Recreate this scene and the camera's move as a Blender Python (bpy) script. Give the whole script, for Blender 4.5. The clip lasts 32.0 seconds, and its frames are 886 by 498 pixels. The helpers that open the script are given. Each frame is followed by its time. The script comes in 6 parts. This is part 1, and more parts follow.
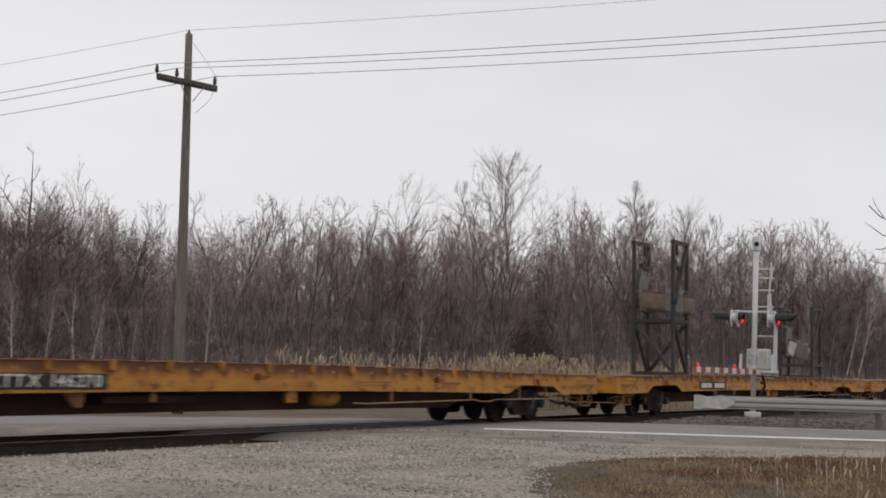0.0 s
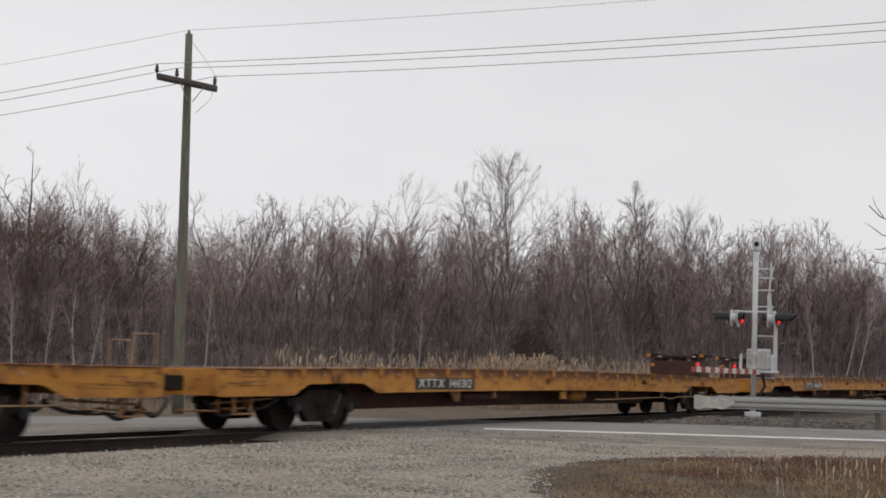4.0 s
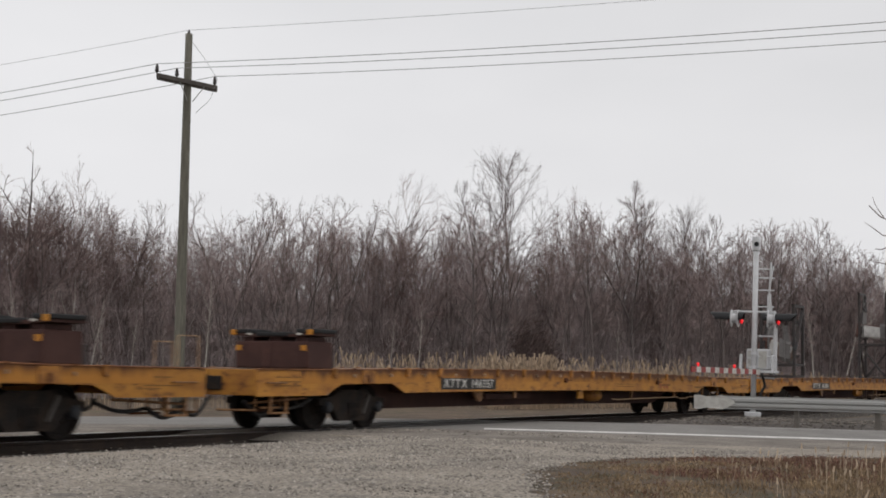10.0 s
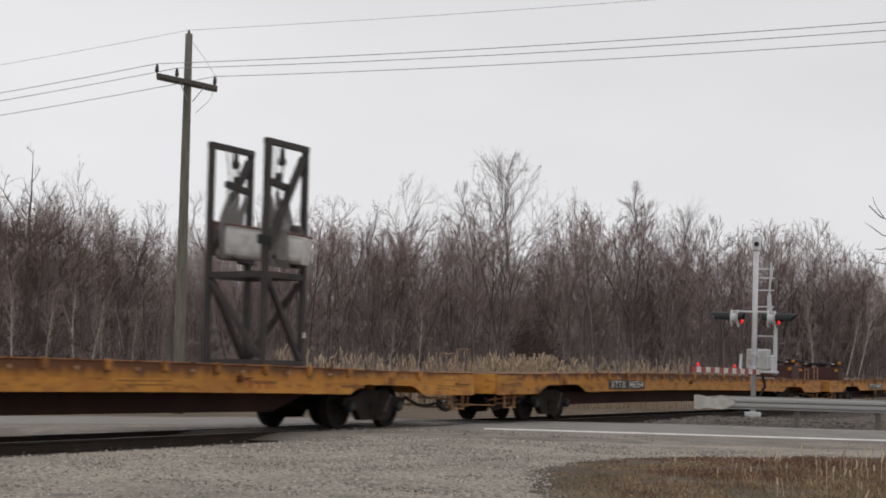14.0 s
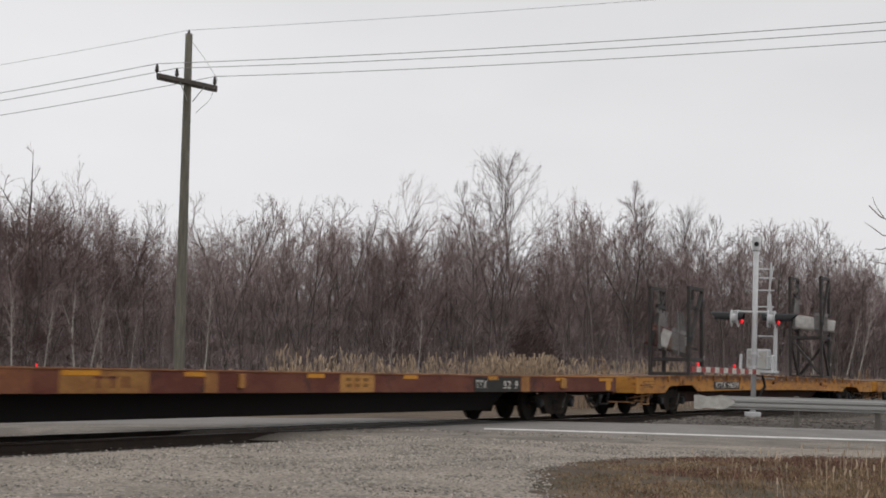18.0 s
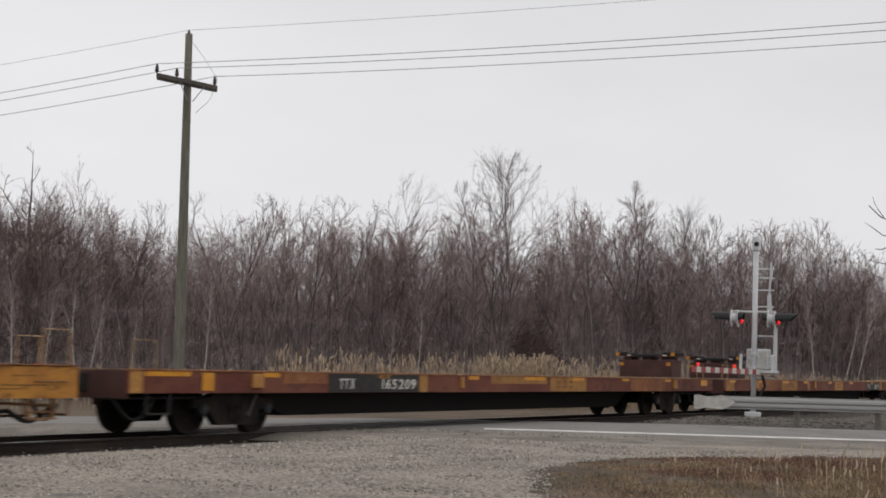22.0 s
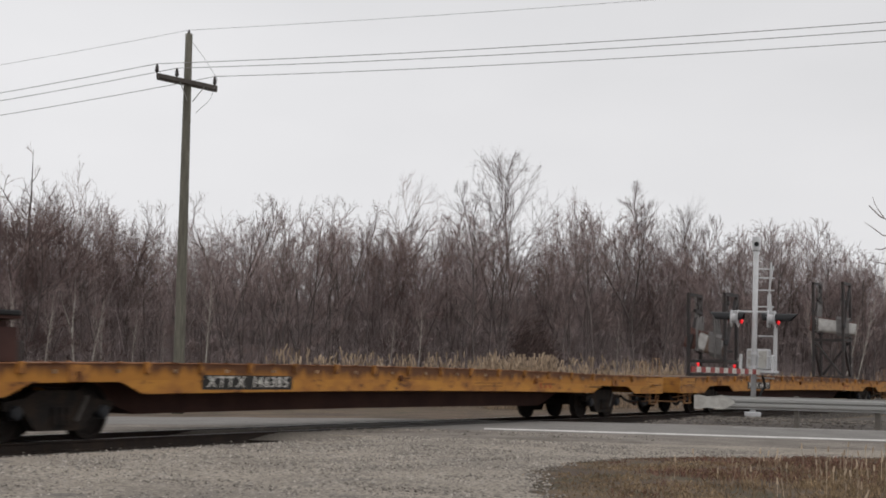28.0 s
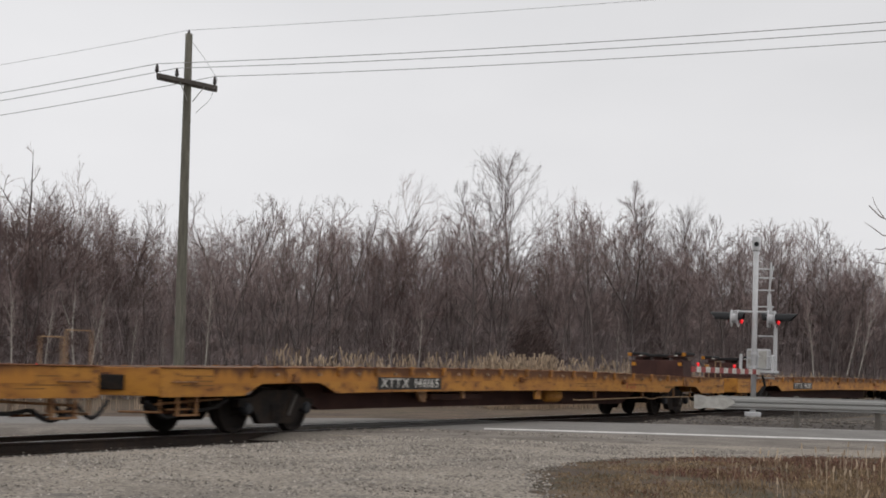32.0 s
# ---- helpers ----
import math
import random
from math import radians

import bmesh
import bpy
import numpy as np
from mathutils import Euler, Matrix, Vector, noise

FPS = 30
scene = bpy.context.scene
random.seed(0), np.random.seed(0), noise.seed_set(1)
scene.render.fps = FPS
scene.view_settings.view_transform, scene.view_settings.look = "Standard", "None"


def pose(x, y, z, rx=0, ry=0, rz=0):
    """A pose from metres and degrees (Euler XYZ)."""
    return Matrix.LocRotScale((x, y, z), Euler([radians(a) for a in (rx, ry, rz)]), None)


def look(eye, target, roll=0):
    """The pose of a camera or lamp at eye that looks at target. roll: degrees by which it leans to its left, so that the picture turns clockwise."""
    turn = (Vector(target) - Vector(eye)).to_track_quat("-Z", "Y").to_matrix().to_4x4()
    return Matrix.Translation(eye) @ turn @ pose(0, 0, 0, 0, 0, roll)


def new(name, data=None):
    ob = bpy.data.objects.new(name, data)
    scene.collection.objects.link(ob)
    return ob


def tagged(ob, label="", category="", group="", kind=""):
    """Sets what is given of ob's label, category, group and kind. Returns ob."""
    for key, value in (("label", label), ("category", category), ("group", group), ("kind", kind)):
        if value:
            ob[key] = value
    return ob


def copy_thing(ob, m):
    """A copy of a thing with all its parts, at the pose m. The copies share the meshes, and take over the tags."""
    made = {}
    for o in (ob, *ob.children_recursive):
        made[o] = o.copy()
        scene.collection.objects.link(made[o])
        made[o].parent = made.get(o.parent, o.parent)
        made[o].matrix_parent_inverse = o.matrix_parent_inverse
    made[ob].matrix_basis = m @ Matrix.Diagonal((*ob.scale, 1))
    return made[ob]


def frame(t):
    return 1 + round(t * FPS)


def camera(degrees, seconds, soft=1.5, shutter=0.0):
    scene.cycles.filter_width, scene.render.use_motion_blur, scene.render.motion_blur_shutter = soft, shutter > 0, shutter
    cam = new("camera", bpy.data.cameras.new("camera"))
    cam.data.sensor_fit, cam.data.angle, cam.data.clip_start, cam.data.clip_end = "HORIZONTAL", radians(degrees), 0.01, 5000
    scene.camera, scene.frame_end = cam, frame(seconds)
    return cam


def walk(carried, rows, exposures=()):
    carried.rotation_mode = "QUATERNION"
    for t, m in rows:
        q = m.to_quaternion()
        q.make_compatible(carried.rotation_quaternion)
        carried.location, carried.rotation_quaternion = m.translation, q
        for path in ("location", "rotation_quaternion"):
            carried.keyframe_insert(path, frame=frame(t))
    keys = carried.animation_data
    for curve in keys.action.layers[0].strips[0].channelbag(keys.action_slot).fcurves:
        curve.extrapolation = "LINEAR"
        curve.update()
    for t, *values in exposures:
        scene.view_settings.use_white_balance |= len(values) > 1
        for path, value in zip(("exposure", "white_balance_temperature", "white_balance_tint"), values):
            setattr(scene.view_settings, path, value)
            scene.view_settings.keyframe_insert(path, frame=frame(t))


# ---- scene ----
# camera: it stands still, beside a level crossing
EYE = Vector((0.0, -16.40, 1.04))
YAW, TILT, LEAN = radians(29.078), radians(4.871), 0.906
AIM = EYE + 50 * Vector((math.cos(YAW) * math.cos(TILT), math.sin(YAW) * math.cos(TILT), math.sin(TILT)))
cam = camera(33.2, 32.0, soft=1.78, shutter=0.4)
walk(cam, [(0.0, look(EYE, AIM, LEAN)), (32.0, look(EYE, AIM, LEAN))], exposures=[(0.0, 0.0), (32.0, 0.0)])

# overcast sky and a wide veiled sun
world = bpy.data.worlds.new("sky")
scene.world = world
world.use_nodes = True
wn, wl = world.node_tree.nodes, world.node_tree.links
wn.clear()
w_out = wn.new("ShaderNodeOutputWorld")
w_bg = wn.new("ShaderNodeBackground")
w_tex = wn.new("ShaderNodeTexCoord")
w_map = wn.new("ShaderNodeMapping")
w_map.inputs["Scale"].default_value = (1.0, 1.0, 2.5)
w_noise = wn.new("ShaderNodeTexNoise")
w_noise.inputs["Scale"].default_value = 2.6
w_noise.inputs["Detail"].default_value = 4.0
w_noise.inputs["Roughness"].default_value = 0.45
w_ramp = wn.new("ShaderNodeValToRGB")
w_ramp.color_ramp.elements[0].position, w_ramp.color_ramp.elements[0].color = 0.30, (0.750, 0.750, 0.768, 1)
w_ramp.color_ramp.elements[1].position, w_ramp.color_ramp.elements[1].color = 0.72, (0.868, 0.864, 0.880, 1)
wl.new(w_tex.outputs["Generated"], w_map.inputs["Vector"])
wl.new(w_map.outputs["Vector"], w_noise.inputs["Vector"])
wl.new(w_noise.outputs["Fac"], w_ramp.inputs["Fac"])
w_dot = wn.new("ShaderNodeVectorMath")
w_dot.operation = "DOT_PRODUCT"
w_dot.inputs[1].default_value = (math.sin(YAW), -math.cos(YAW), 0.35)
w_side = wn.new("ShaderNodeMapRange")
w_side.interpolation_type = "SMOOTHSTEP"
w_side.inputs["From Min"].default_value, w_side.inputs["From Max"].default_value = -0.25, 0.45
w_side.inputs["To Min"].default_value, w_side.inputs["To Max"].default_value = 1.02, 0.91
w_mul = wn.new("ShaderNodeVectorMath")
w_mul.operation = "SCALE"
wl.new(w_tex.outputs["Generated"], w_dot.inputs[0])
wl.new(w_dot.outputs["Value"], w_side.inputs["Value"])
wl.new(w_ramp.outputs["Color"], w_mul.inputs[0])
wl.new(w_side.outputs["Result"], w_mul.inputs["Scale"])
wl.new(w_mul.outputs["Vector"], w_bg.inputs["Color"])
wl.new(w_bg.outputs["Background"], w_out.inputs["Surface"])
w_bg.inputs["Strength"].default_value = 1.0

sun_data = bpy.data.lights.new("sun", "SUN")
sun_data.energy, sun_data.angle, sun_data.color = 0.6, radians(35), (1.0, 0.97, 0.93)
sun = new("sun", sun_data)
sun.matrix_world = look((0, 0, 40), (18, 22, 0))


# ---- materials ----
def material(name, base, rough=0.8, metal=0.0, second=None, scale=4.0, amount=0.5, grain=0.25, grain_scale=60.0, bump=0.0,
             bump_scale=40.0, stretch=(1, 1, 1), per_object=0.0, island=0.0, low=0.42, high=0.62, third=None, third_scale=1.0,
             third_low=0.55, third_high=0.7, emit=None, emit_strength=0.0, spec=0.3):
    """Base colour broken up by stains at one scale and grain at another."""
    m = bpy.data.materials.new(name)
    m.use_nodes = True
    n, l = m.node_tree.nodes, m.node_tree.links
    b = n["Principled BSDF"]
    b.inputs["Roughness"].default_value, b.inputs["Metallic"].default_value = rough, metal
    b.inputs["Specular IOR Level"].default_value = spec
    co = n.new("ShaderNodeTexCoord")
    mp = n.new("ShaderNodeMapping")
    mp.inputs["Scale"].default_value = stretch
    l.new(co.outputs["Object"], mp.inputs["Vector"])
    vec = mp.outputs["Vector"]
    if per_object:
        info = n.new("ShaderNodeObjectInfo")
        mul = n.new("ShaderNodeVectorMath")
        mul.operation = "MULTIPLY_ADD"
        mul.inputs[1].default_value = (37, 53, 71)
        l.new(info.outputs["Random"], mul.inputs[0])
        l.new(vec, mul.inputs[2])
        vec = mul.outputs["Vector"]

    def noise_fac(s, lo, hi, detail=5.0):
        t = n.new("ShaderNodeTexNoise")
        t.inputs["Scale"].default_value, t.inputs["Detail"].default_value, t.inputs["Roughness"].default_value = s, detail, 0.6
        l.new(vec, t.inputs["Vector"])
        r = n.new("ShaderNodeMapRange")
        r.inputs["From Min"].default_value, r.inputs["From Max"].default_value = lo, hi
        l.new(t.outputs["Fac"], r.inputs["Value"])
        return r.outputs["Result"], t.outputs["Fac"]

    def mix(kind, fac, a, c):
        x = n.new("ShaderNodeMix")
        x.data_type, x.blend_type = "RGBA", kind
        for sock, val in ((x.inputs["Factor"], fac), (x.inputs["A"], a), (x.inputs["B"], c)):
            if isinstance(val, bpy.types.NodeSocket):
                l.new(val, sock)
            else:
                sock.default_value = val if not isinstance(val, tuple) else (*val, 1)
        return x.outputs["Result"]

    col = mix("MIX", 0.0, base, base)
    if second:
        f, _ = noise_fac(scale, low, high)
        k = n.new("ShaderNodeMath")
        k.operation = "MULTIPLY"
        k.inputs[1].default_value = amount
        l.new(f, k.inputs[0])
        col = mix("MIX", k.outputs[0], col, second)
    if third:
        f, _ = noise_fac(third_scale, third_low, third_high)
        col = mix("MIX", f, col, third)
    if grain:
        f, _ = noise_fac(grain_scale, 0.3, 0.7, 3.0)
        g = n.new("ShaderNodeMapRange")
        g.inputs["To Min"].default_value, g.inputs["To Max"].default_value = 1 - grain, 1 + grain
        l.new(f, g.inputs["Value"])
        vm = n.new("ShaderNodeVectorMath")
        vm.operation = "SCALE"
        l.new(col, vm.inputs[0])
        l.new(g.outputs["Result"], vm.inputs["Scale"])
        col = vm.outputs["Vector"]
    for on, src in ((per_object, "ShaderNodeObjectInfo"), (island, "ShaderNodeNewGeometry")):
        if on:
            i = n.new(src)
            g = n.new("ShaderNodeMapRange")
            g.inputs["To Min"].default_value, g.inputs["To Max"].default_value = 1 - on, 1 + on
            l.new(i.outputs["Random" if src == "ShaderNodeObjectInfo" else "Random Per Island"], g.inputs["Value"])
            vm = n.new("ShaderNodeVectorMath")
            vm.operation = "SCALE"
            l.new(col, vm.inputs[0])
            l.new(g.outputs["Result"], vm.inputs["Scale"])
            col = vm.outputs["Vector"]
    l.new(col, b.inputs["Base Color"])
    if bump:
        t = n.new("ShaderNodeTexNoise")
        t.inputs["Scale"].default_value, t.inputs["Detail"].default_value = bump_scale, 4.0
        l.new(vec, t.inputs["Vector"])
        bp = n.new("ShaderNodeBump")
        bp.inputs["Strength"].default_value, bp.inputs["Distance"].default_value = bump, 0.02
        l.new(t.outputs["Fac"], bp.inputs["Height"])
        l.new(bp.outputs["Normal"], b.inputs["Normal"])
    if emit:
        b.inputs["Emission Color"].default_value, b.inputs["Emission Strength"].default_value = (*emit, 1), emit_strength
    return m


RUST = (0.085, 0.032, 0.018)
M = dict(
    yellow=material("weathered_yellow_paint", (0.47, 0.212, 0.036), 0.6, second=(0.31, 0.125, 0.028), scale=1.7, amount=0.85, grain=0.12,
                    grain_scale=30, stretch=(1, 1, 2.2), per_object=0.10, third=RUST, third_scale=3.4, third_low=0.56, third_high=0.72),
    rusty=material("rusted_yellow_steel", (0.085, 0.030, 0.014), 0.8, second=(0.22, 0.085, 0.022), scale=2.6, amount=0.7, grain=0.3,
                   grain_scale=25, stretch=(1, 1, 1.5), per_object=0.12),
    pocket=material("yellow_stake_pocket_paint", (0.36, 0.155, 0.034), 0.6, second=RUST, scale=6, amount=0.7, grain=0.2, grain_scale=50, per_object=0.25),
    maroon=material("dark_maroon_sill_paint", (0.058, 0.022, 0.016), 0.7, second=(0.09, 0.038, 0.026), scale=1.2, amount=0.6, grain=0.2, per_object=0.1),
    rustpaint=material("oxide_red_paint", (0.125, 0.034, 0.022), 0.7, second=(0.185, 0.068, 0.040), scale=0.9, amount=0.8, grain=0.2,
                       grain_scale=20, stretch=(1, 1, 1.6), per_object=0.1, third=(0.05, 0.025, 0.02), third_scale=2.2),
    undersill=material("near_black_steel", (0.016, 0.014, 0.014), 0.85, second=(0.018, 0.014, 0.012), scale=2, grain=0.2),
    tan=material("faded_yellow_patch_paint", (0.39, 0.195, 0.055), 0.7, second=(0.22, 0.085, 0.035), scale=1.6, amount=0.7, grain=0.2, grain_scale=20, per_object=0.2),
    faded=material("sun_faded_oxide_paint", (0.27, 0.105, 0.042), 0.75, second=(0.17, 0.065, 0.035), scale=1.1, amount=0.8, grain=0.2, grain_scale=16, third=(0.34, 0.18, 0.07), third_scale=1.3),
    amber=material("yellow_reflective_strip", (0.62, 0.27, 0.015), 0.4, second=(0.45, 0.17, 0.01), scale=4, grain=0.1),
    orange=material("orange_reflector", (0.52, 0.225, 0.025), 0.4, second=(0.36, 0.13, 0.015), scale=9, grain=0.1),
    truck=material("greasy_black_cast_steel", (0.020, 0.017, 0.016), 0.85, spec=0.15, second=(0.04, 0.028, 0.02), scale=5, amount=0.7, grain=0.3, grain_scale=40),
    wheel=material("dark_wheel_steel", (0.019, 0.016, 0.015), 0.8, 0.0, spec=0.15, second=(0.035, 0.024, 0.018), scale=6, amount=0.6, grain=0.2),
    tread=material("polished_wheel_tread", (0.30, 0.29, 0.28), 0.35, 0.9, grain=0.1),
    cap=material("blue_grey_bearing_cap", (0.024, 0.026, 0.031), 0.6, second=(0.025, 0.022, 0.02), scale=12, grain=0.2),
    hose=material("black_rubber_hose", (0.022, 0.020, 0.020), 0.6, grain=0.1),
    wood=material("worn_deck_planks", (0.16, 0.11, 0.075), 0.9, second=(0.07, 0.05, 0.04), scale=2.5, amount=0.8, grain=0.25, stretch=(6, 1, 1)),
    lug=material("rubbed_lug_steel", (0.38, 0.26, 0.16), 0.6, second=(0.18, 0.09, 0.05), scale=9, grain=0.2, per_object=0.3),
    lever=material("worn_lever_steel", (0.085, 0.075, 0.068), 0.6, second=(0.04, 0.035, 0.03), scale=8, grain=0.2),
    tanrust=material("rubbed_deck_edge_paint", (0.30, 0.135, 0.060), 0.7, second=(0.16, 0.06, 0.03), scale=1.8, amount=0.8, grain=0.2),
    rod=material("tan_painted_rod", (0.27, 0.140, 0.060), 0.6, second=RUST, scale=7, amount=0.6, grain=0.15),
    loop=material("pale_tan_handrail_paint", (0.42, 0.28, 0.16), 0.6, second=(0.24, 0.12, 0.06), scale=7, amount=0.6, grain=0.15),
    black=material("black_number_board_paint", (0.018, 0.017, 0.016), 0.6, second=(0.04, 0.035, 0.03), scale=5, grain=0.2),
    white=material("dirty_white_paint", (0.62, 0.60, 0.56), 0.6, second=(0.36, 0.32, 0.28), scale=9, amount=0.6, grain=0.15, grain_scale=40),
    redmark=material("faded_red_stencil", (0.33, 0.040, 0.026), 0.7, second=(0.34, 0.12, 0.035), scale=7, amount=0.5, grain=0.2),
    brownmark=material("brown_stencil", (0.17, 0.085, 0.03), 0.75, second=(0.3, 0.14, 0.03), scale=7, amount=0.6, grain=0.2),
    frame=material("black_painted_tube", (0.034, 0.030, 0.030), 0.6, second=(0.065, 0.050, 0.044), scale=4, amount=0.6, grain=0.15),
    saddle=material("oxide_brown_saddle_paint", (0.052, 0.022, 0.018), 0.7, second=(0.085, 0.038, 0.03), scale=2, amount=0.6, grain=0.2, per_object=0.1),
    pad=material("black_rubber_pad", (0.016, 0.016, 0.017), 0.7, grain=0.2),
    sling=material("grey_white_sling_fabric", (0.55, 0.54, 0.52), 0.9, second=(0.38, 0.365, 0.35), scale=5, amount=0.7, grain=0.2, grain_scale=80),
    slingtan=material("tan_fabric_band", (0.20, 0.145, 0.115), 0.9, second=(0.12, 0.09, 0.075), scale=5, grain=0.2),
    slingred=material("faded_red_fabric_end", (0.165, 0.090, 0.076), 0.9, second=(0.11, 0.066, 0.058), scale=5, grain=0.2),
    webbing=material("grey_webbing_strap", (0.21, 0.20, 0.195), 0.9, second=(0.14, 0.13, 0.125), scale=8, grain=0.2),
    belt=material("grey_brown_belt_fabric", (0.135, 0.125, 0.118), 0.9, second=(0.09, 0.08, 0.075), scale=5, grain=0.15),
    chain=material("dull_steel_chain", (0.25, 0.24, 0.23), 0.5, 0.6, grain=0.2),
    pole=material("weathered_grey_green_timber", (0.165, 0.158, 0.127), 0.9, second=(0.105, 0.098, 0.082), scale=3, amount=0.8, grain=0.3,
                  grain_scale=12, stretch=(9, 9, 0.5), third=(0.075, 0.07, 0.062), third_scale=0.5),
    arm=material("weathered_crossarm_timber", (0.075, 0.066, 0.058), 0.9, second=(0.12, 0.11, 0.1), scale=4, amount=0.6, grain=0.3),
    insul=material("dark_glazed_insulator", (0.045, 0.038, 0.036), 0.25, grain=0.1),
    wire=material("aluminium_cable", (0.30, 0.30, 0.30), 0.5, 0.4, grain=0.1),
    alu=material("aluminium_paint", (0.55, 0.55, 0.56), 0.45, second=(0.45, 0.45, 0.45), scale=4, amount=0.5, grain=0.1),
    hood=material("black_signal_hood", (0.014, 0.014, 0.015), 0.5, grain=0.1),
    redlamp=material("lit_red_lens", (0.4, 0.01, 0.01), 0.3, grain=0.0, emit=(1.0, 0.03, 0.04), emit_strength=0.75),
    reddark=material("unlit_red_lens", (0.16, 0.008, 0.008), 0.25, grain=0.0),
    redstripe=material("red_reflective_stripe", (0.30, 0.045, 0.04), 0.5, second=(0.22, 0.045, 0.042), scale=8, grain=0.1),
    galv=material("galvanised_steel", (0.32, 0.32, 0.31), 0.6, 0.25, second=(0.33, 0.32, 0.31), scale=3, amount=0.7, grain=0.1, stretch=(1, 1, 3)),
    galvend=material("scuffed_pale_steel", (0.45, 0.44, 0.41), 0.7, second=(0.32, 0.30, 0.275), scale=6, amount=0.7, grain=0.15),
    post=material("dark_timber_post", (0.125, 0.113, 0.10), 0.9, second=(0.16, 0.145, 0.13), scale=5, grain=0.3),
    concrete=material("pale_concrete", (0.40, 0.385, 0.36), 0.9, second=(0.27, 0.25, 0.23), scale=5, amount=0.7, grain=0.2),
    railtop=material("polished_rail_steel", (0.42, 0.41, 0.40), 0.28, 0.9, grain=0.1),
    railside=material("rusty_rail_steel", (0.030, 0.022, 0.018), 0.85, second=(0.05, 0.032, 0.022), scale=4, grain=0.3),
    tie=material("creosoted_sleeper", (0.030, 0.025, 0.021), 0.9, second=(0.06, 0.05, 0.042), scale=3, amount=0.6, grain=0.3, stretch=(4, 1, 1), per_object=0.2),
    ballast=material("dark_ballast", (0.050, 0.043, 0.038), 0.95, second=(0.095, 0.085, 0.075), scale=12, amount=0.8, grain=0.55, grain_scale=14, bump=1.0, bump_scale=12),
    ballaststone=material("ballast_stone", (0.165, 0.145, 0.125), 0.95, second=(0.07, 0.06, 0.055), scale=5, grain=0.3, island=0.45),
    gravel=material("pale_limestone_gravel", (0.300, 0.262, 0.217), 0.95, second=(0.185, 0.162, 0.137), scale=0.5, amount=0.7, grain=0.52, grain_scale=19,
                    bump=1.0, bump_scale=30, third=(0.15, 0.135, 0.12), third_scale=1.1, third_low=0.56, third_high=0.72),
    gravelstone=material("limestone_chip", (0.31, 0.280, 0.245), 0.95, second=(0.15, 0.135, 0.125), scale=6, grain=0.25, island=0.5),
    chip=material("dusty_edge_stone", (0.21, 0.187, 0.162), 0.95, second=(0.10, 0.088, 0.078), scale=6, grain=0.25, island=0.5),
    thicket=material("dark_thicket_stems", (0.345, 0.285, 0.279), 0.95, second=(0.255, 0.210, 0.207), scale=0.2, amount=0.8, grain=0.1, island=0.15),
    asphalt=material("worn_grey_asphalt", (0.215, 0.203, 0.189), 0.9, second=(0.170, 0.159, 0.148), scale=0.8, amount=0.8, grain=0.2, grain_scale=50,
                     bump=0.3, bump_scale=60, stretch=(1, 1, 1)),
    shoulder=material("brown_grey_shoulder_gravel", (0.225, 0.198, 0.170), 0.95, second=(0.135, 0.117, 0.100), scale=0.9, amount=0.85, grain=0.35, grain_scale=24,
                      bump=0.6, bump_scale=30),
    bank=material("grey_brown_bank_gravel", (0.115, 0.100, 0.088), 0.95, second=(0.07, 0.06, 0.053), scale=1.2, amount=0.8, grain=0.5, grain_scale=12, bump=0.6),
    paint=material("worn_white_road_paint", (0.66, 0.64, 0.61), 0.8, second=(0.42, 0.40, 0.38), scale=3, amount=0.7, grain=0.2),
    faintpaint=material("nearly_worn_off_road_paint", (0.36, 0.35, 0.33), 0.85, second=(0.20, 0.19, 0.18), scale=2, amount=0.9, grain=0.25),
    earth=material("dry_winter_earth", (0.085, 0.060, 0.043), 0.95, second=(0.150, 0.108, 0.070), scale=0.6, amount=0.8, grain=0.35, grain_scale=14, bump=0.5,
                   third=(0.06, 0.058, 0.028), third_scale=0.9),
    straw=material("dry_straw_grass", (0.285, 0.205, 0.122), 0.9, second=(0.155, 0.107, 0.066), scale=0.9, amount=0.9, grain=0.15, island=0.5),
    redgrass=material("dead_reddish_weed", (0.205, 0.110, 0.080), 0.9, second=(0.115, 0.068, 0.052), scale=1.5, amount=0.8, grain=0.15, island=0.4),
    reed=material("pale_reed", (0.40, 0.305, 0.215), 0.9, second=(0.26, 0.195, 0.142), scale=0.8, amount=0.8, grain=0.1, island=0.35),
    seedhead=material("pale_seed_heads", (0.46, 0.365, 0.265), 0.9, second=(0.30, 0.22, 0.155), scale=2.0, amount=0.8, grain=0.1, island=0.35),
    bark=material("grey_brown_bark", (0.145, 0.121, 0.114), 0.95, second=(0.095, 0.079, 0.075), scale=1.5, amount=0.7, grain=0.2, per_object=0.25),
    twig=material("brown_grey_twigs", (0.300, 0.233, 0.221), 0.95, second=(0.210, 0.162, 0.154), scale=0.5, amount=0.7, grain=0.1, per_object=0.22),
    darktwig=material("dark_brown_twigs", (0.160, 0.113, 0.106), 0.95, second=(0.112, 0.080, 0.075), scale=0.8, amount=0.7, grain=0.1, per_object=0.15),
    birch=material("white_birch_bark", (0.42, 0.39, 0.35), 0.85, second=(0.15, 0.13, 0.115), scale=3, amount=0.9, grain=0.2, stretch=(1, 1, 4), low=0.52, high=0.62),
    brush=material("dark_undergrowth_stems", (0.310, 0.255, 0.247), 0.95, second=(0.200, 0.163, 0.159), scale=0.2, amount=0.8, grain=0.1, island=0.18),
    needle=material("dark_juniper_foliage", (0.072, 0.050, 0.046), 0.95, second=(0.104, 0.074, 0.067), scale=2, grain=0.2, island=0.4),
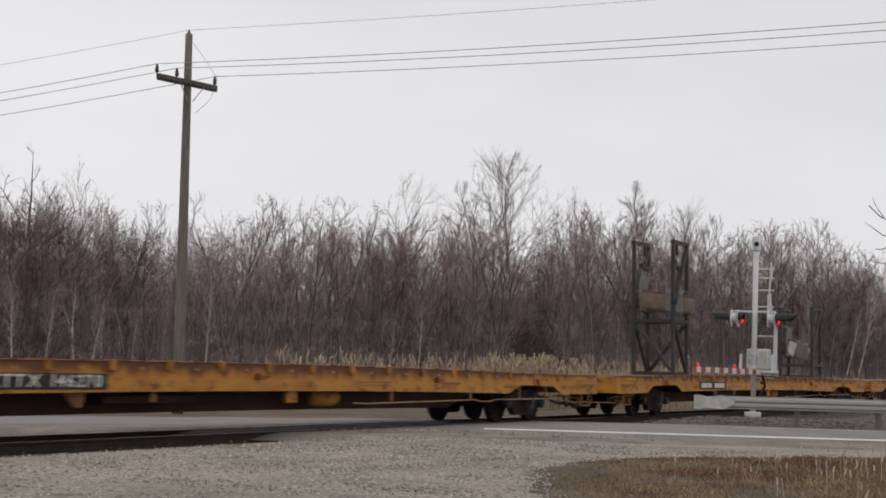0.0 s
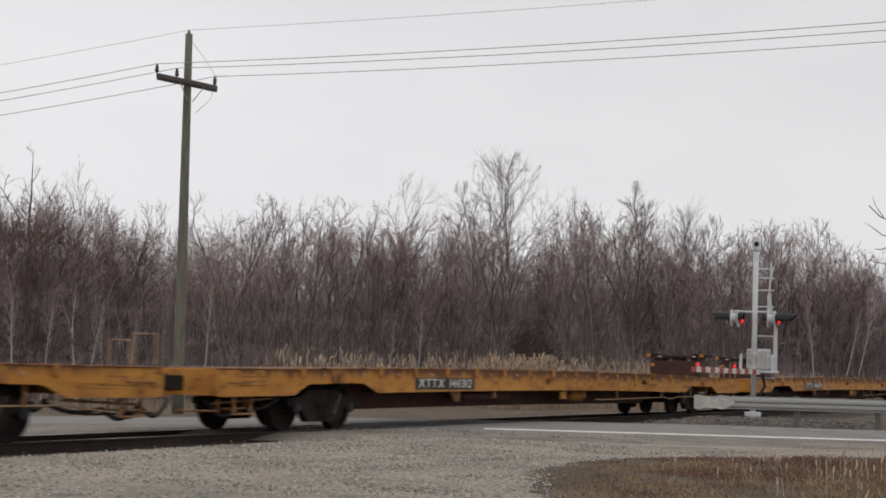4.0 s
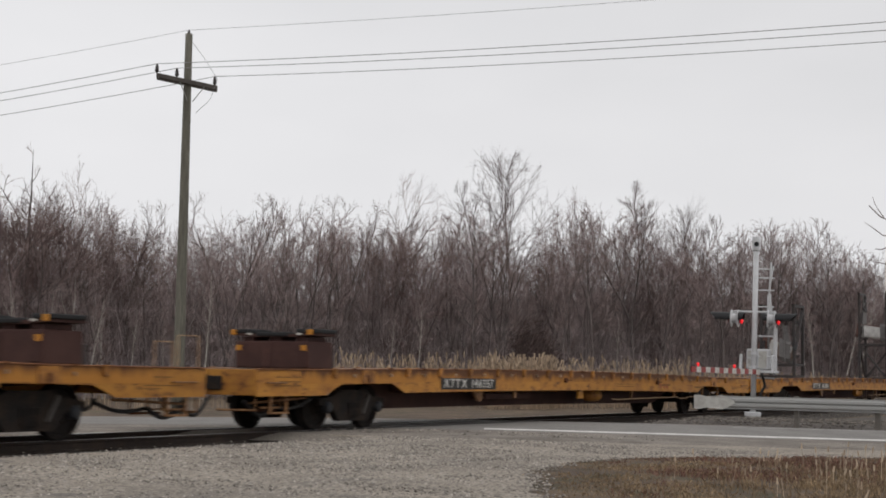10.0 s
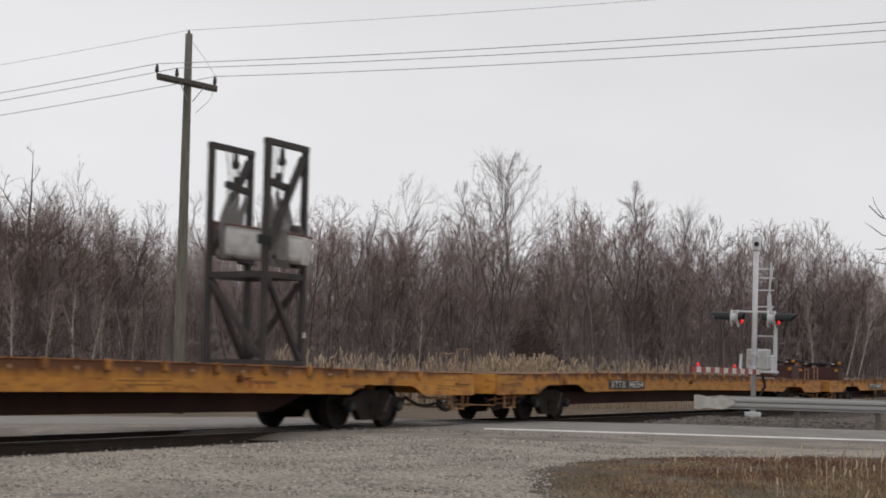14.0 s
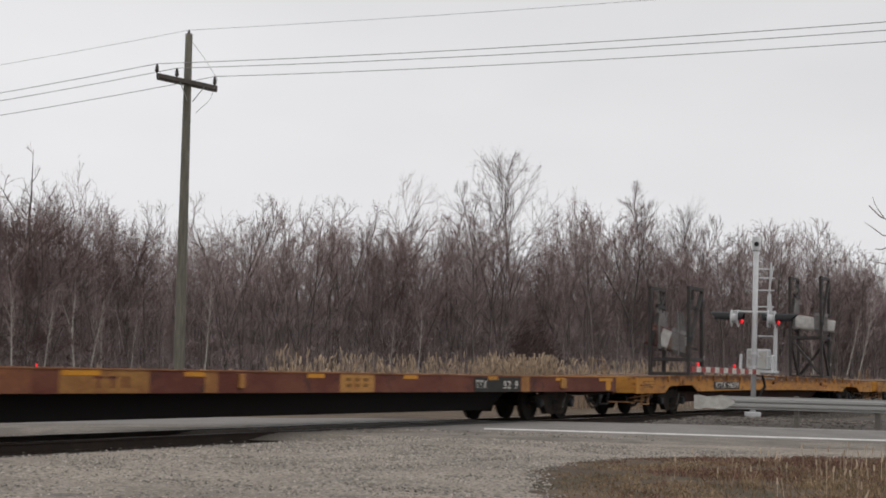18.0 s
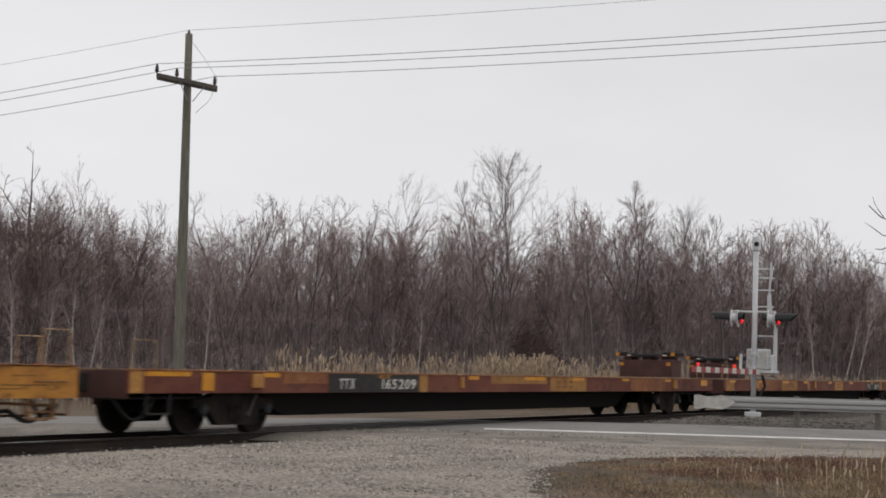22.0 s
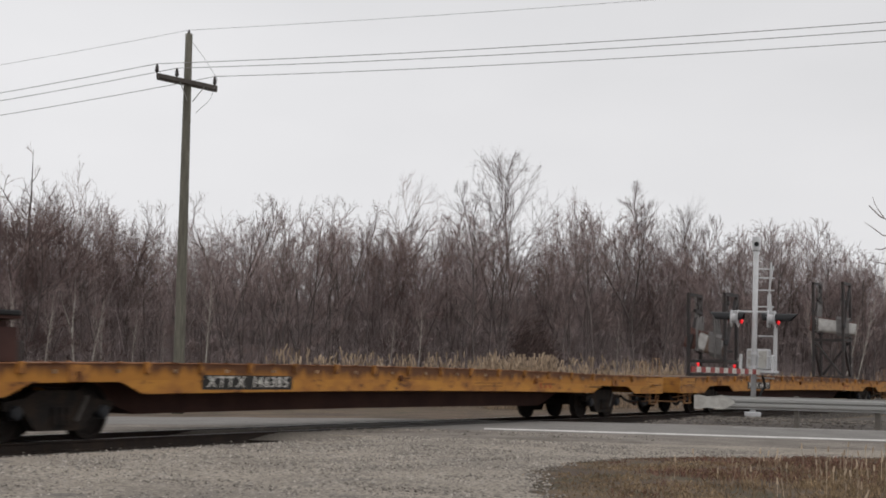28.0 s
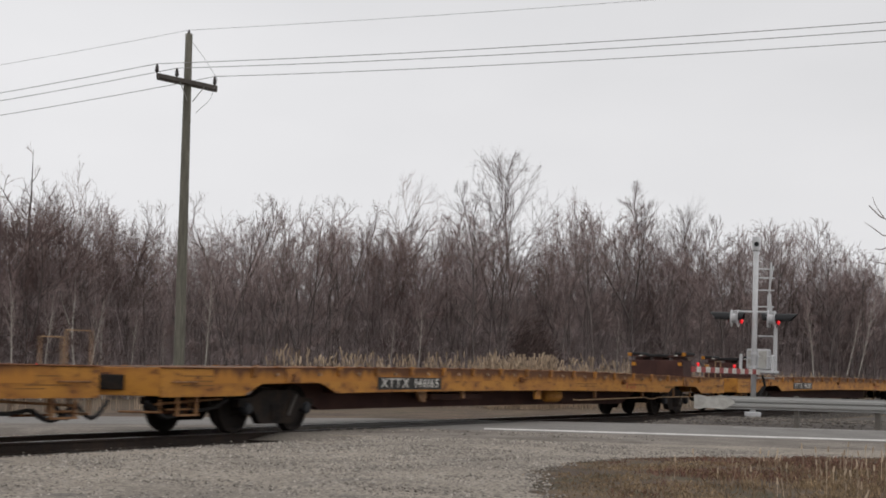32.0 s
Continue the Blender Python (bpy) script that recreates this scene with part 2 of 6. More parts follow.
    distance=material("hazy_wood_backdrop", (0.185, 0.155, 0.150), 1.0, second=(0.155, 0.130, 0.127), scale=0.3, amount=0.8, grain=0.25, grain_scale=1.5, stretch=(1, 1, 0.3)),
)


def rust_runs(name, paint, rust, edge, depth):
    """Paint with ragged rust that has run down from an edge at that height."""
    m = bpy.data.materials.new(name)
    m.use_nodes = True
    n, l = m.node_tree.nodes, m.node_tree.links
    b = n["Principled BSDF"]
    b.inputs["Roughness"].default_value, b.inputs["Specular IOR Level"].default_value = 0.65, 0.3
    co, sep = n.new("ShaderNodeTexCoord"), n.new("ShaderNodeSeparateXYZ")
    l.new(co.outputs["Object"], sep.inputs["Vector"])
    height = n.new("ShaderNodeMapRange")
    height.inputs["From Min"].default_value, height.inputs["From Max"].default_value = edge - depth, edge
    height.inputs["To Min"].default_value, height.inputs["To Max"].default_value = -0.45, 0.92
    height.clamp = False
    l.new(sep.outputs["Z"], height.inputs["Value"])
    last = height.outputs["Result"]
    for size, stretch, weight in ((1.0, (3.4, 1, 0.9), 1.7), (1.0, (11.0, 1, 1.6), 1.0)):
        mp, t = n.new("ShaderNodeMapping"), n.new("ShaderNodeTexNoise")
        mp.inputs["Scale"].default_value = stretch
        t.inputs["Scale"].default_value, t.inputs["Detail"].default_value = size, 4.0
        l.new(co.outputs["Object"], mp.inputs["Vector"])
        l.new(mp.outputs["Vector"], t.inputs["Vector"])
        off, add = n.new("ShaderNodeMath"), n.new("ShaderNodeMath")
        off.operation, add.operation = "MULTIPLY_ADD", "ADD"
        off.inputs[1].default_value, off.inputs[2].default_value = weight, -0.5 * weight
        l.new(t.outputs["Fac"], off.inputs[0])
        l.new(off.outputs[0], add.inputs[0])
        l.new(last, add.inputs[1])
        last = add.outputs[0]
    ramp = n.new("ShaderNodeValToRGB")
    e = ramp.color_ramp.elements
    e[0].position, e[0].color = 0.05, (*paint, 1)
    e[1].position, e[1].color = 0.75, (*rust, 1)
    e.new(0.38).color = (*[0.55 * p + 0.45 * r for p, r in zip(paint, rust)], 1)
    l.new(last, ramp.inputs["Fac"])
    l.new(ramp.outputs["Color"], b.inputs["Base Color"])
    return m


M["runs"] = rust_runs("rust_run_yellow_paint", (0.43, 0.185, 0.033), (0.120, 0.048, 0.019), 1.13, 0.30)


# ---- mesh helpers ----
def box(bm, x0, x1, y0, y1, z0, z1, bev=0.0):
    v = [bm.verts.new((x, y, z)) for z in (z0, z1) for x, y in ((x0, y0), (x1, y0), (x1, y1), (x0, y1))]
    fs = [bm.faces.new([v[i] for i in q]) for q in ((3, 2, 1, 0), (4, 5, 6, 7), (0, 1, 5, 4), (1, 2, 6, 5), (2, 3, 7, 6), (3, 0, 4, 7))]
    if bev:
        es = list({e for f in fs for e in f.edges})
        bmesh.ops.bevel(bm, geom=es, offset=bev, segments=1, affect="EDGES")


def tube(bm, p, q, r, r2=None, n=8, caps=True):
    p, q, r2 = Vector(p), Vector(q), r if r2 is None else r2
    d = (q - p).normalized()
    a = d.orthogonal().normalized()
    b = d.cross(a)
    rings = []
    for c, rad in ((p, r), (q, r2)):
        rings.append([bm.verts.new(c + rad * (math.cos(k * math.tau / n) * a + math.sin(k * math.tau / n) * b)) for k in range(n)])
    for k in range(n):
        bm.faces.new((rings[0][k], rings[0][(k + 1) % n], rings[1][(k + 1) % n], rings[1][k]))
    if caps:
        bm.faces.new(rings[0][::-1])
        bm.faces.new(rings[1])


def bar(bm, p, q, w, h=None):
    """A square tube from p to q, w wide."""
    p, q, h = Vector(p), Vector(q), h or w
    d = (q - p).normalized()
    side = d.cross(Vector((0, 0, 1)))
    side = Vector((0, 1, 0)) if side.length < 0.01 else side.normalized()
    up = side.cross(d)
    rings = [[bm.verts.new(c + sx * side * w / 2 + sy * up * h / 2) for sx, sy in ((-1, -1), (1, -1), (1, 1), (-1, 1))] for c in (p, q)]
    for k in range(4):
        bm.faces.new((rings[0][k], rings[0][(k + 1) % 4], rings[1][(k + 1) % 4], rings[1][k]))
    bm.faces.new(rings[0][::-1])
    bm.faces.new(rings[1])


def pipe(bm, pts, r, n=6):
    """A round pipe swept along the points."""
    pts = [Vector(p) for p in pts]
    ref, rings = None, []
    for k, p in enumerate(pts):
        d = (pts[min(k + 1, len(pts) - 1)] - pts[max(k - 1, 0)]).normalized()
        a = (ref - d * ref.dot(d)) if ref is not None else d.orthogonal()
        if a.length < 1e-4:
            a = d.orthogonal()
        a.normalize()
        ref, b = a, d.cross(a)
        rings.append([bm.verts.new(p + r * (math.cos(j * math.tau / n) * a + math.sin(j * math.tau / n) * b)) for j in range(n)])
    for r0, r1 in zip(rings, rings[1:]):
        for j in range(n):
            bm.faces.new((r0[j], r0[(j + 1) % n], r1[(j + 1) % n], r1[j]))
    bm.faces.new(rings[0][::-1])
    bm.faces.new(rings[-1])


def prism(bm, outline, y0, y1):
    """An outline in x and z, pushed from y0 to y1."""
    a = [bm.verts.new((x, y0, z)) for x, z in outline]
    b = [bm.verts.new((x, y1, z)) for x, z in outline]
    k = len(outline)
    for i in range(k):
        bm.faces.new((a[i], b[i], b[(i + 1) % k], a[(i + 1) % k]))
    bm.faces.new(a)
    bm.faces.new(b[::-1])


def lathe(bm, profile, axis="y", n=24, off=(0, 0, 0)):
    rings = []
    for r, h in profile:
        ring = []
        for k in range(n):
            c, s = math.cos(k * math.tau / n) * r, math.sin(k * math.tau / n) * r
            co = {"y": (c, h, s), "z": (c, s, h), "x": (h, c, s)}[axis]
            ring.append(bm.verts.new(Vector(co) + Vector(off)))
        rings.append(ring)
    for a, b in zip(rings, rings[1:]):
        for k in range(n):
            bm.faces.new((a[k], a[(k + 1) % n], b[(k + 1) % n], b[k]))
    bm.faces.new(rings[0][::-1])
    bm.faces.new(rings[-1])


def mesh_of(name, bm, mat, smooth=False):
    bmesh.ops.recalc_face_normals(bm, faces=bm.faces[:])
    me = bpy.data.meshes.new(name)
    bm.to_mesh(me)
    bm.free()
    me.materials.append(M[mat] if isinstance(mat, str) else mat)
    if smooth:
        me.shade_smooth()
    return me


def part(name, bm, mat, parent, label="", at=None, smooth=False):
    me = bm if isinstance(bm, bpy.types.Mesh) else mesh_of(name, bm, mat, smooth)
    ob = new(name, me)
    ob.parent = parent
    if at is not None:
        ob.matrix_basis = at if isinstance(at, Matrix) else Matrix.Translation(at)
    return tagged(ob, label)


def thing(name, label, category, group="", m=None):
    ob = new(name)
    ob.empty_display_size = 0.2
    if m is not None:
        ob.matrix_basis = m
    return tagged(ob, label, category, group)


def setting(name, bm, mat, label="", category="", smooth=False):
    me = bm if isinstance(bm, bpy.types.Mesh) else mesh_of(name, bm, mat, smooth)
    return tagged(new(name, me), label, category, kind="structure")


def raw(name, verts, faces, mat):
    me = bpy.data.meshes.new(name)
    me.from_pydata(np.asarray(verts).tolist(), [], np.asarray(faces).tolist() if not isinstance(faces, list) else faces)
    me.materials.append(M[mat])
    return me


def lettering(text, size, shear=0.0):
    cu = bpy.data.curves.new("lettering", "FONT")
    cu.body, cu.size, cu.shear, cu.align_x, cu.align_y, cu.extrude, cu.offset = text, size, shear, "CENTER", "CENTER", 0.002, 0.004
    cu.resolution_u = 3
    ob = new("lettering", cu)
    me = bpy.data.meshes.new_from_object(ob.evaluated_get(bpy.context.evaluated_depsgraph_get()))
    bpy.data.objects.remove(ob)
    me.materials.clear()
    me.materials.append(M["white"])
    return me


def bm_new():
    return bmesh.new()


def sticks(segs, n=3):
    """Tapered n-sided sticks, no caps, from rows x0 y0 z0 r0 x1 y1 z1 r1."""
    s = np.asarray(segs, float)
    p, q = s[:, 0:3], s[:, 4:7]
    d = q - p
    d /= np.linalg.norm(d, axis=1, keepdims=True) + 1e-9
    ref = np.where(np.abs(d[:, 2:3]) > 0.9, np.array([[1.0, 0, 0]]), np.array([[0, 0, 1.0]]))
    a = np.cross(d, ref)
    a /= np.linalg.norm(a, axis=1, keepdims=True) + 1e-9
    b = np.cross(d, a)
    verts, faces = [], []
    for c, r in ((p, s[:, 3:4]), (q, s[:, 7:8])):
        for k in range(n):
            ang = math.tau * k / n
            verts.append(c + r * (math.cos(ang) * a + math.sin(ang) * b))
    v = np.stack(verts, 1).reshape(-1, 3)
    base = np.arange(len(s))[:, None] * (2 * n)
    for k in range(n):
        faces.append(base + np.array([[k, (k + 1) % n, n + (k + 1) % n, n + k]]))
    return v, np.concatenate(faces, 0)


def blades(segs, seed=0):
    """Flat tapered blades, each turned its own way, from rows x0 y0 z0 r0 x1 y1 z1 r1."""
    s = np.asarray(segs, float)
    p, q = s[:, 0:3], s[:, 4:7]
    d = q - p
    w = np.cross(d, np.random.default_rng(seed).normal(0, 1, d.shape))
    w /= np.linalg.norm(w, axis=1, keepdims=True) + 1e-9
    v = np.stack([p - w * s[:, 3:4], p + w * s[:, 3:4], q + w * s[:, 7:8], q - w * s[:, 7:8]], 1).reshape(-1, 3)
    return v, np.arange(len(v)).reshape(-1, 4)


# ---- the setting ----
RU, RN = Vector((-0.4226, 0.9063)), Vector((0.9063, 0.4226))   # along and across the road


def smooth01(a, b, v):
    t = min(1.0, max(0.0, (v - a) / (b - a)))
    return t * t * (3 - 2 * t)


def road_n(x, y):
    return x * RN.x + y * RN.y


def ground_z(x, y):
    if y < -2.33:
        z = -0.055 - 0.012 * min(30.0, -2.4 - y)
        z -= 0.22 * smooth01(29.2, 31.5, road_n(x, y))
        if y > -2.58:
            z = -0.30 + (z + 0.30) * (-2.33 - y) / 0.25
        return z
    if y < 1.95:
        return -0.36
    z = -0.13 - 0.62 * smooth01(13, 24, y)
    return z if y > 2.2 else -0.36 + (z + 0.36) * (y - 1.95) / 0.25


def grass_edge(x):
    return float(np.interp(x, (3, 13.9, 16.0, 17.2, 18.9, 20.2, 21.3, 22.1, 23.2, 24.2, 34, 60), (-18, -10.0, -8.85, -8.3, -8.05, -8.15, -8.65, -9.25, -10.25, -11.0, -19, -42))) + 0.30 * noise.noise((x * 0.9, 3.1, 0)) + 0.22 * noise.noise((x * 3.1, 7.1, 0))


def sheet(xs, ys, z, keep=None):
    verts = [(x, y, z(x, y)) for x in xs for y in ys]
    w = len(ys)
    faces = [(i * w + j, (i + 1) * w + j, (i + 1) * w + j + 1, i * w + j + 1) for i in range(len(xs) - 1) for j in range(w - 1)]
    return verts, faces


gx = [*np.linspace(-2500, -60, 10), *np.arange(-50, 130, 1.5), *np.linspace(140, 3500, 14)]
gy = [*np.linspace(-1500, -50, 8), *np.arange(-40, -3, 1.2), -2.75, -2.58, -2.33, 0, 1.95, 2.2, 3.2, *np.arange(5, 60, 1.5), *np.linspace(66, 3500, 16)]
setting("ground", raw("ground", *sheet(gx, gy, ground_z), "earth"), None, "brown winter earth with dead grass", "ground")

# pale gravel apron beside the track
gv, gf = [], []
cols, rows_ = [*np.arange(-25.0, 1.9, 0.6), *np.arange(2.0, 30.01, 0.15)], 34
for x in cols:
    under = x > 22.3
    lo, hi = grass_edge(x), -1.0 if under else -2.60 + 0.06 * noise.noise((x * 1.7, 0.4, 0)) + 0.05 * noise.noise((x * 5.1, 9.4, 0))
    for k in range(rows_ + 1):
        y = lo + (hi - lo) * k / rows_
        gv.append((x, y, ground_z(x, min(y, -2.59)) + 0.014 + 0.014 * noise.noise((x * 1.1, y * 1.1, 2)) + (-0.03 if k == 0 or (k == rows_ and not under) else 0)))
for i in range(len(cols) - 1):
    for k in range(rows_):
        a = i * (rows_ + 1) + k
        gf.append((a, a + rows_ + 1, a + rows_ + 2, a + 1))
setting("gravel_apron", raw("gravel_apron", gv, gf, "gravel"), None, "pale crushed limestone apron beside the track", "gravel").data.shade_smooth()


def road_z(y):
    return -0.012 - 0.0125 * max(0.0, abs(y) - 2.6)


def strip(name, n0, n1, t0, t1, lift, mat, label, category, wobble=0.0, cross=2, skirt=0.02):
    v, f = [], []
    ts = np.arange(t0, t1 + 0.01, 0.8)
    for t in ts:
        for k in range(-1, cross + 2):
            n = n0 + (n1 - n0) * min(max(k, 0), cross) / cross
            if wobble and k not in range(1, cross):
                n += wobble * noise.noise((t * 0.5, n, 5)) + wobble * 0.6 * noise.noise((t * 1.9, n, 8))
            drop = 0.0
            if k < 0 or k > cross:
                n += skirt * (-1 if k < 0 else 1)
                drop = skirt * 0.14 + 0.004
            p = RN * n + RU * t
            v.append((p.x, p.y, road_z(p.y) + lift - drop))
    for i in range(len(ts) - 1):
        for k in range(cross + 2):
            a = i * (cross + 3) + k
            f.append((a, a + cross + 3, a + cross + 4, a + 1))
    return setting(name, raw(name, v, f, mat), None, label, category)


strip("shoulder", 19.6, 29.3, -60, 45, -0.006, "shoulder", "brown-grey gravel road shoulder", "shoulder", 0.45, 6, 0.8)
strip("road", 22.7, 28.95, -60, 60, 0.0, "asphalt", "worn grey two-lane asphalt road", "road", 0.06, 4)
strip("trim", 23.0, 23.5, -60, -13.4, 0.005, "paint", "worn white road edge line", "road marking", 0.015, 1)
strip("trim", 28.25, 28.42, -60, -18.6, 0.005, "faintpaint", "worn white road edge line", "road marking", 0.015, 1)

def bank_z(x, y):
    n = road_n(x, y)
    return road_z(y) - 0.10 + 0.17 * smooth01(28.9, 30.4, n) * (1 - smooth01(-3.3, -2.5, y)) - 0.30 * smooth01(33, 40, n) + 0.05 * noise.noise((x * 1.4, y * 1.4, 3)) * smooth01(29.0, 29.8, n)


bank = sheet(np.arange(31.0, 90, 0.5), np.arange(-20, -2.3, 0.4), bank_z)
setting("gravel_bank", raw("gravel_bank", *bank, "bank"), None, "grey-brown gravel bank behind the guard rail", "gravel").data.shade_smooth()

# track: ballast, sleepers, rails
bm = bm_new()
sec = [(-2.45, -0.34), (-1.65, -0.20), (-0.9, -0.185), (0.9, -0.185), (1.65, -0.20), (2.45, -0.34)]
xs = np.arange(-60, 260, 0.8)
bv = [(x, y, z + 0.022 * noise.noise((x * 1.3, y * 2, 1))) for x in xs for y, z in sec]
bf = [(i * 6 + k, (i + 1) * 6 + k, (i + 1) * 6 + k + 1, i * 6 + k + 1) for i in range(len(xs) - 1) for k in range(5)]
setting("ballast_bed", raw("ballast_bed", bv, bf, "ballast"), None, "dark crushed-stone ballast under the track", "ballast")

track = thing("railway_track", "single railway track with polished rail heads", "railway track")
track["kind"] = "structure"
HEAD = [(-0.036, -0.035), (-0.036, -0.006), (-0.028, 0.0), (0.028, 0.0), (0.036, -0.006), (0.036, -0.035), (0.009, -0.048), (0.009, -0.145),
        (0.07, -0.160), (0.07, -0.172), (-0.07, -0.172), (-0.07, -0.160), (-0.009, -0.145), (-0.009, -0.048)]
for y in (-0.754, 0.754):
    bm = bm_new()
    a = [bm.verts.new((-60, y + p, q)) for p, q in HEAD]
    b = [bm.verts.new((420, y + p, q)) for p, q in HEAD]
    for k in range(len(HEAD)):
        bm.faces.new((a[k], a[(k + 1) % len(HEAD)], b[(k + 1) % len(HEAD)], b[k]))
    rail = part("rail", bm, "railside", track)
    rail.data.materials.append(M["railtop"])
    for f in rail.data.polygons:
        if f.center.z > -0.007:
            f.material_index = 1
bm = bm_new()
box(bm, -0.115, 0.115, -1.3, 1.3, -0.30, -0.172, 0.012)
tie_me = mesh_of("sleeper", bm, "tie")
rnd = random.Random(4)
for k in range(120):
    part("sleeper", tie_me, None, track, at=pose(-4 + 0.53 * k, rnd.uniform(-0.04, 0.04), rnd.uniform(-0.006, 0.004), 0, 0, rnd.uniform(-1.2, 1.2)))
bm = bm_new()
for s in range(-1, 2, 2):
    for d in (-0.09, 0.09):
        box(bm, 22.6, 32.4, 0.754 * s + d - 0.028, 0.754 * s + d + 0.028, -0.03, -0.0065)
part("flangeway", bm, "hose", track, "dark rubber flangeway strips in the crossing")


# ---- flat cars ----
HALF, TRUCKS, DECK = 13.6, 10.06, 1.10
rail_rad = 0.42


def build_truck(car, x, flip):
    bm = bm_new()
    box(bm, -0.22, 0.22, -1.0, 1.0, 0.36, 0.62, 0.03)
    tube(bm, (0, 0, 0.6), (0, 0, 0.72), 0.2, n=12)
    t = part("truck", bm, "truck", car, "greasy black two-axle truck", (x, 0, 0))
    for s in (-1, 1):
        bm = bm_new()
        out = [(-1.12, 0.46), (-1.12, 0.58), (-0.72, 0.62), (-0.45, 0.74), (0.45, 0.74), (0.72, 0.62), (1.12, 0.58), (1.12, 0.46), (0.72, 0.42), (0.48, 0.16),
               (-0.48, 0.16), (-0.72, 0.42)]
        prism(bm, out, s * 0.93, s * 1.08)
        for xx in (-0.14, 0.0, 0.14):
            tube(bm, (xx, s * 1.09, 0.24), (xx, s * 1.09, 0.5), 0.055, n=8)
        part("side_frame", bm, "truck", t)
        bm = bm_new()
        bar(bm, (0.30, s * 1.11, 0.30), (0.52, s * 1.11, 0.66), 0.05, 0.05)
        part("brake_lever", bm, "lever", t, "worn grey brake lever")
    for k, ax in enumerate((-0.89, 0.89)):
        bm = bm_new()
        tube(bm, (0, -1.1, 0), (0, 1.1, 0), 0.075, n=10)
        axle = part("wheelset", bm, "wheel", t, at=(ax, 0, rail_rad))
        for s in (-1, 1):
            bm = bm_new()
            prof = [(0.12, 0.66), (0.30, 0.69), (0.355, 0.685), (0.445, 0.685), (0.445, 0.715), (0.423, 0.725), (0.418, 0.82), (0.36, 0.82), (0.34, 0.775), (0.16, 0.79), (0.12, 0.84)]
            lathe(bm, [(r, h * s) for r, h in prof], n=26)
            for h in range(5):
                a = h * math.tau / 5
                box(bm, 0.24 * math.cos(a) - 0.02, 0.24 * math.cos(a) + 0.02, s * 0.78, s * 0.795, 0.24 * math.sin(a) - 0.02, 0.24 * math.sin(a) + 0.02)
            part("wheel", bm, "wheel", axle)
            bm = bm_new()
            lathe(bm, [(0.105, 1.02 * s), (0.11, 1.10 * s), (0.09, 1.14 * s), (0.04, 1.15 * s)], n=14)
            part("bearing_cap", bm, "cap", axle, "blue-grey bearing cap")
    return t


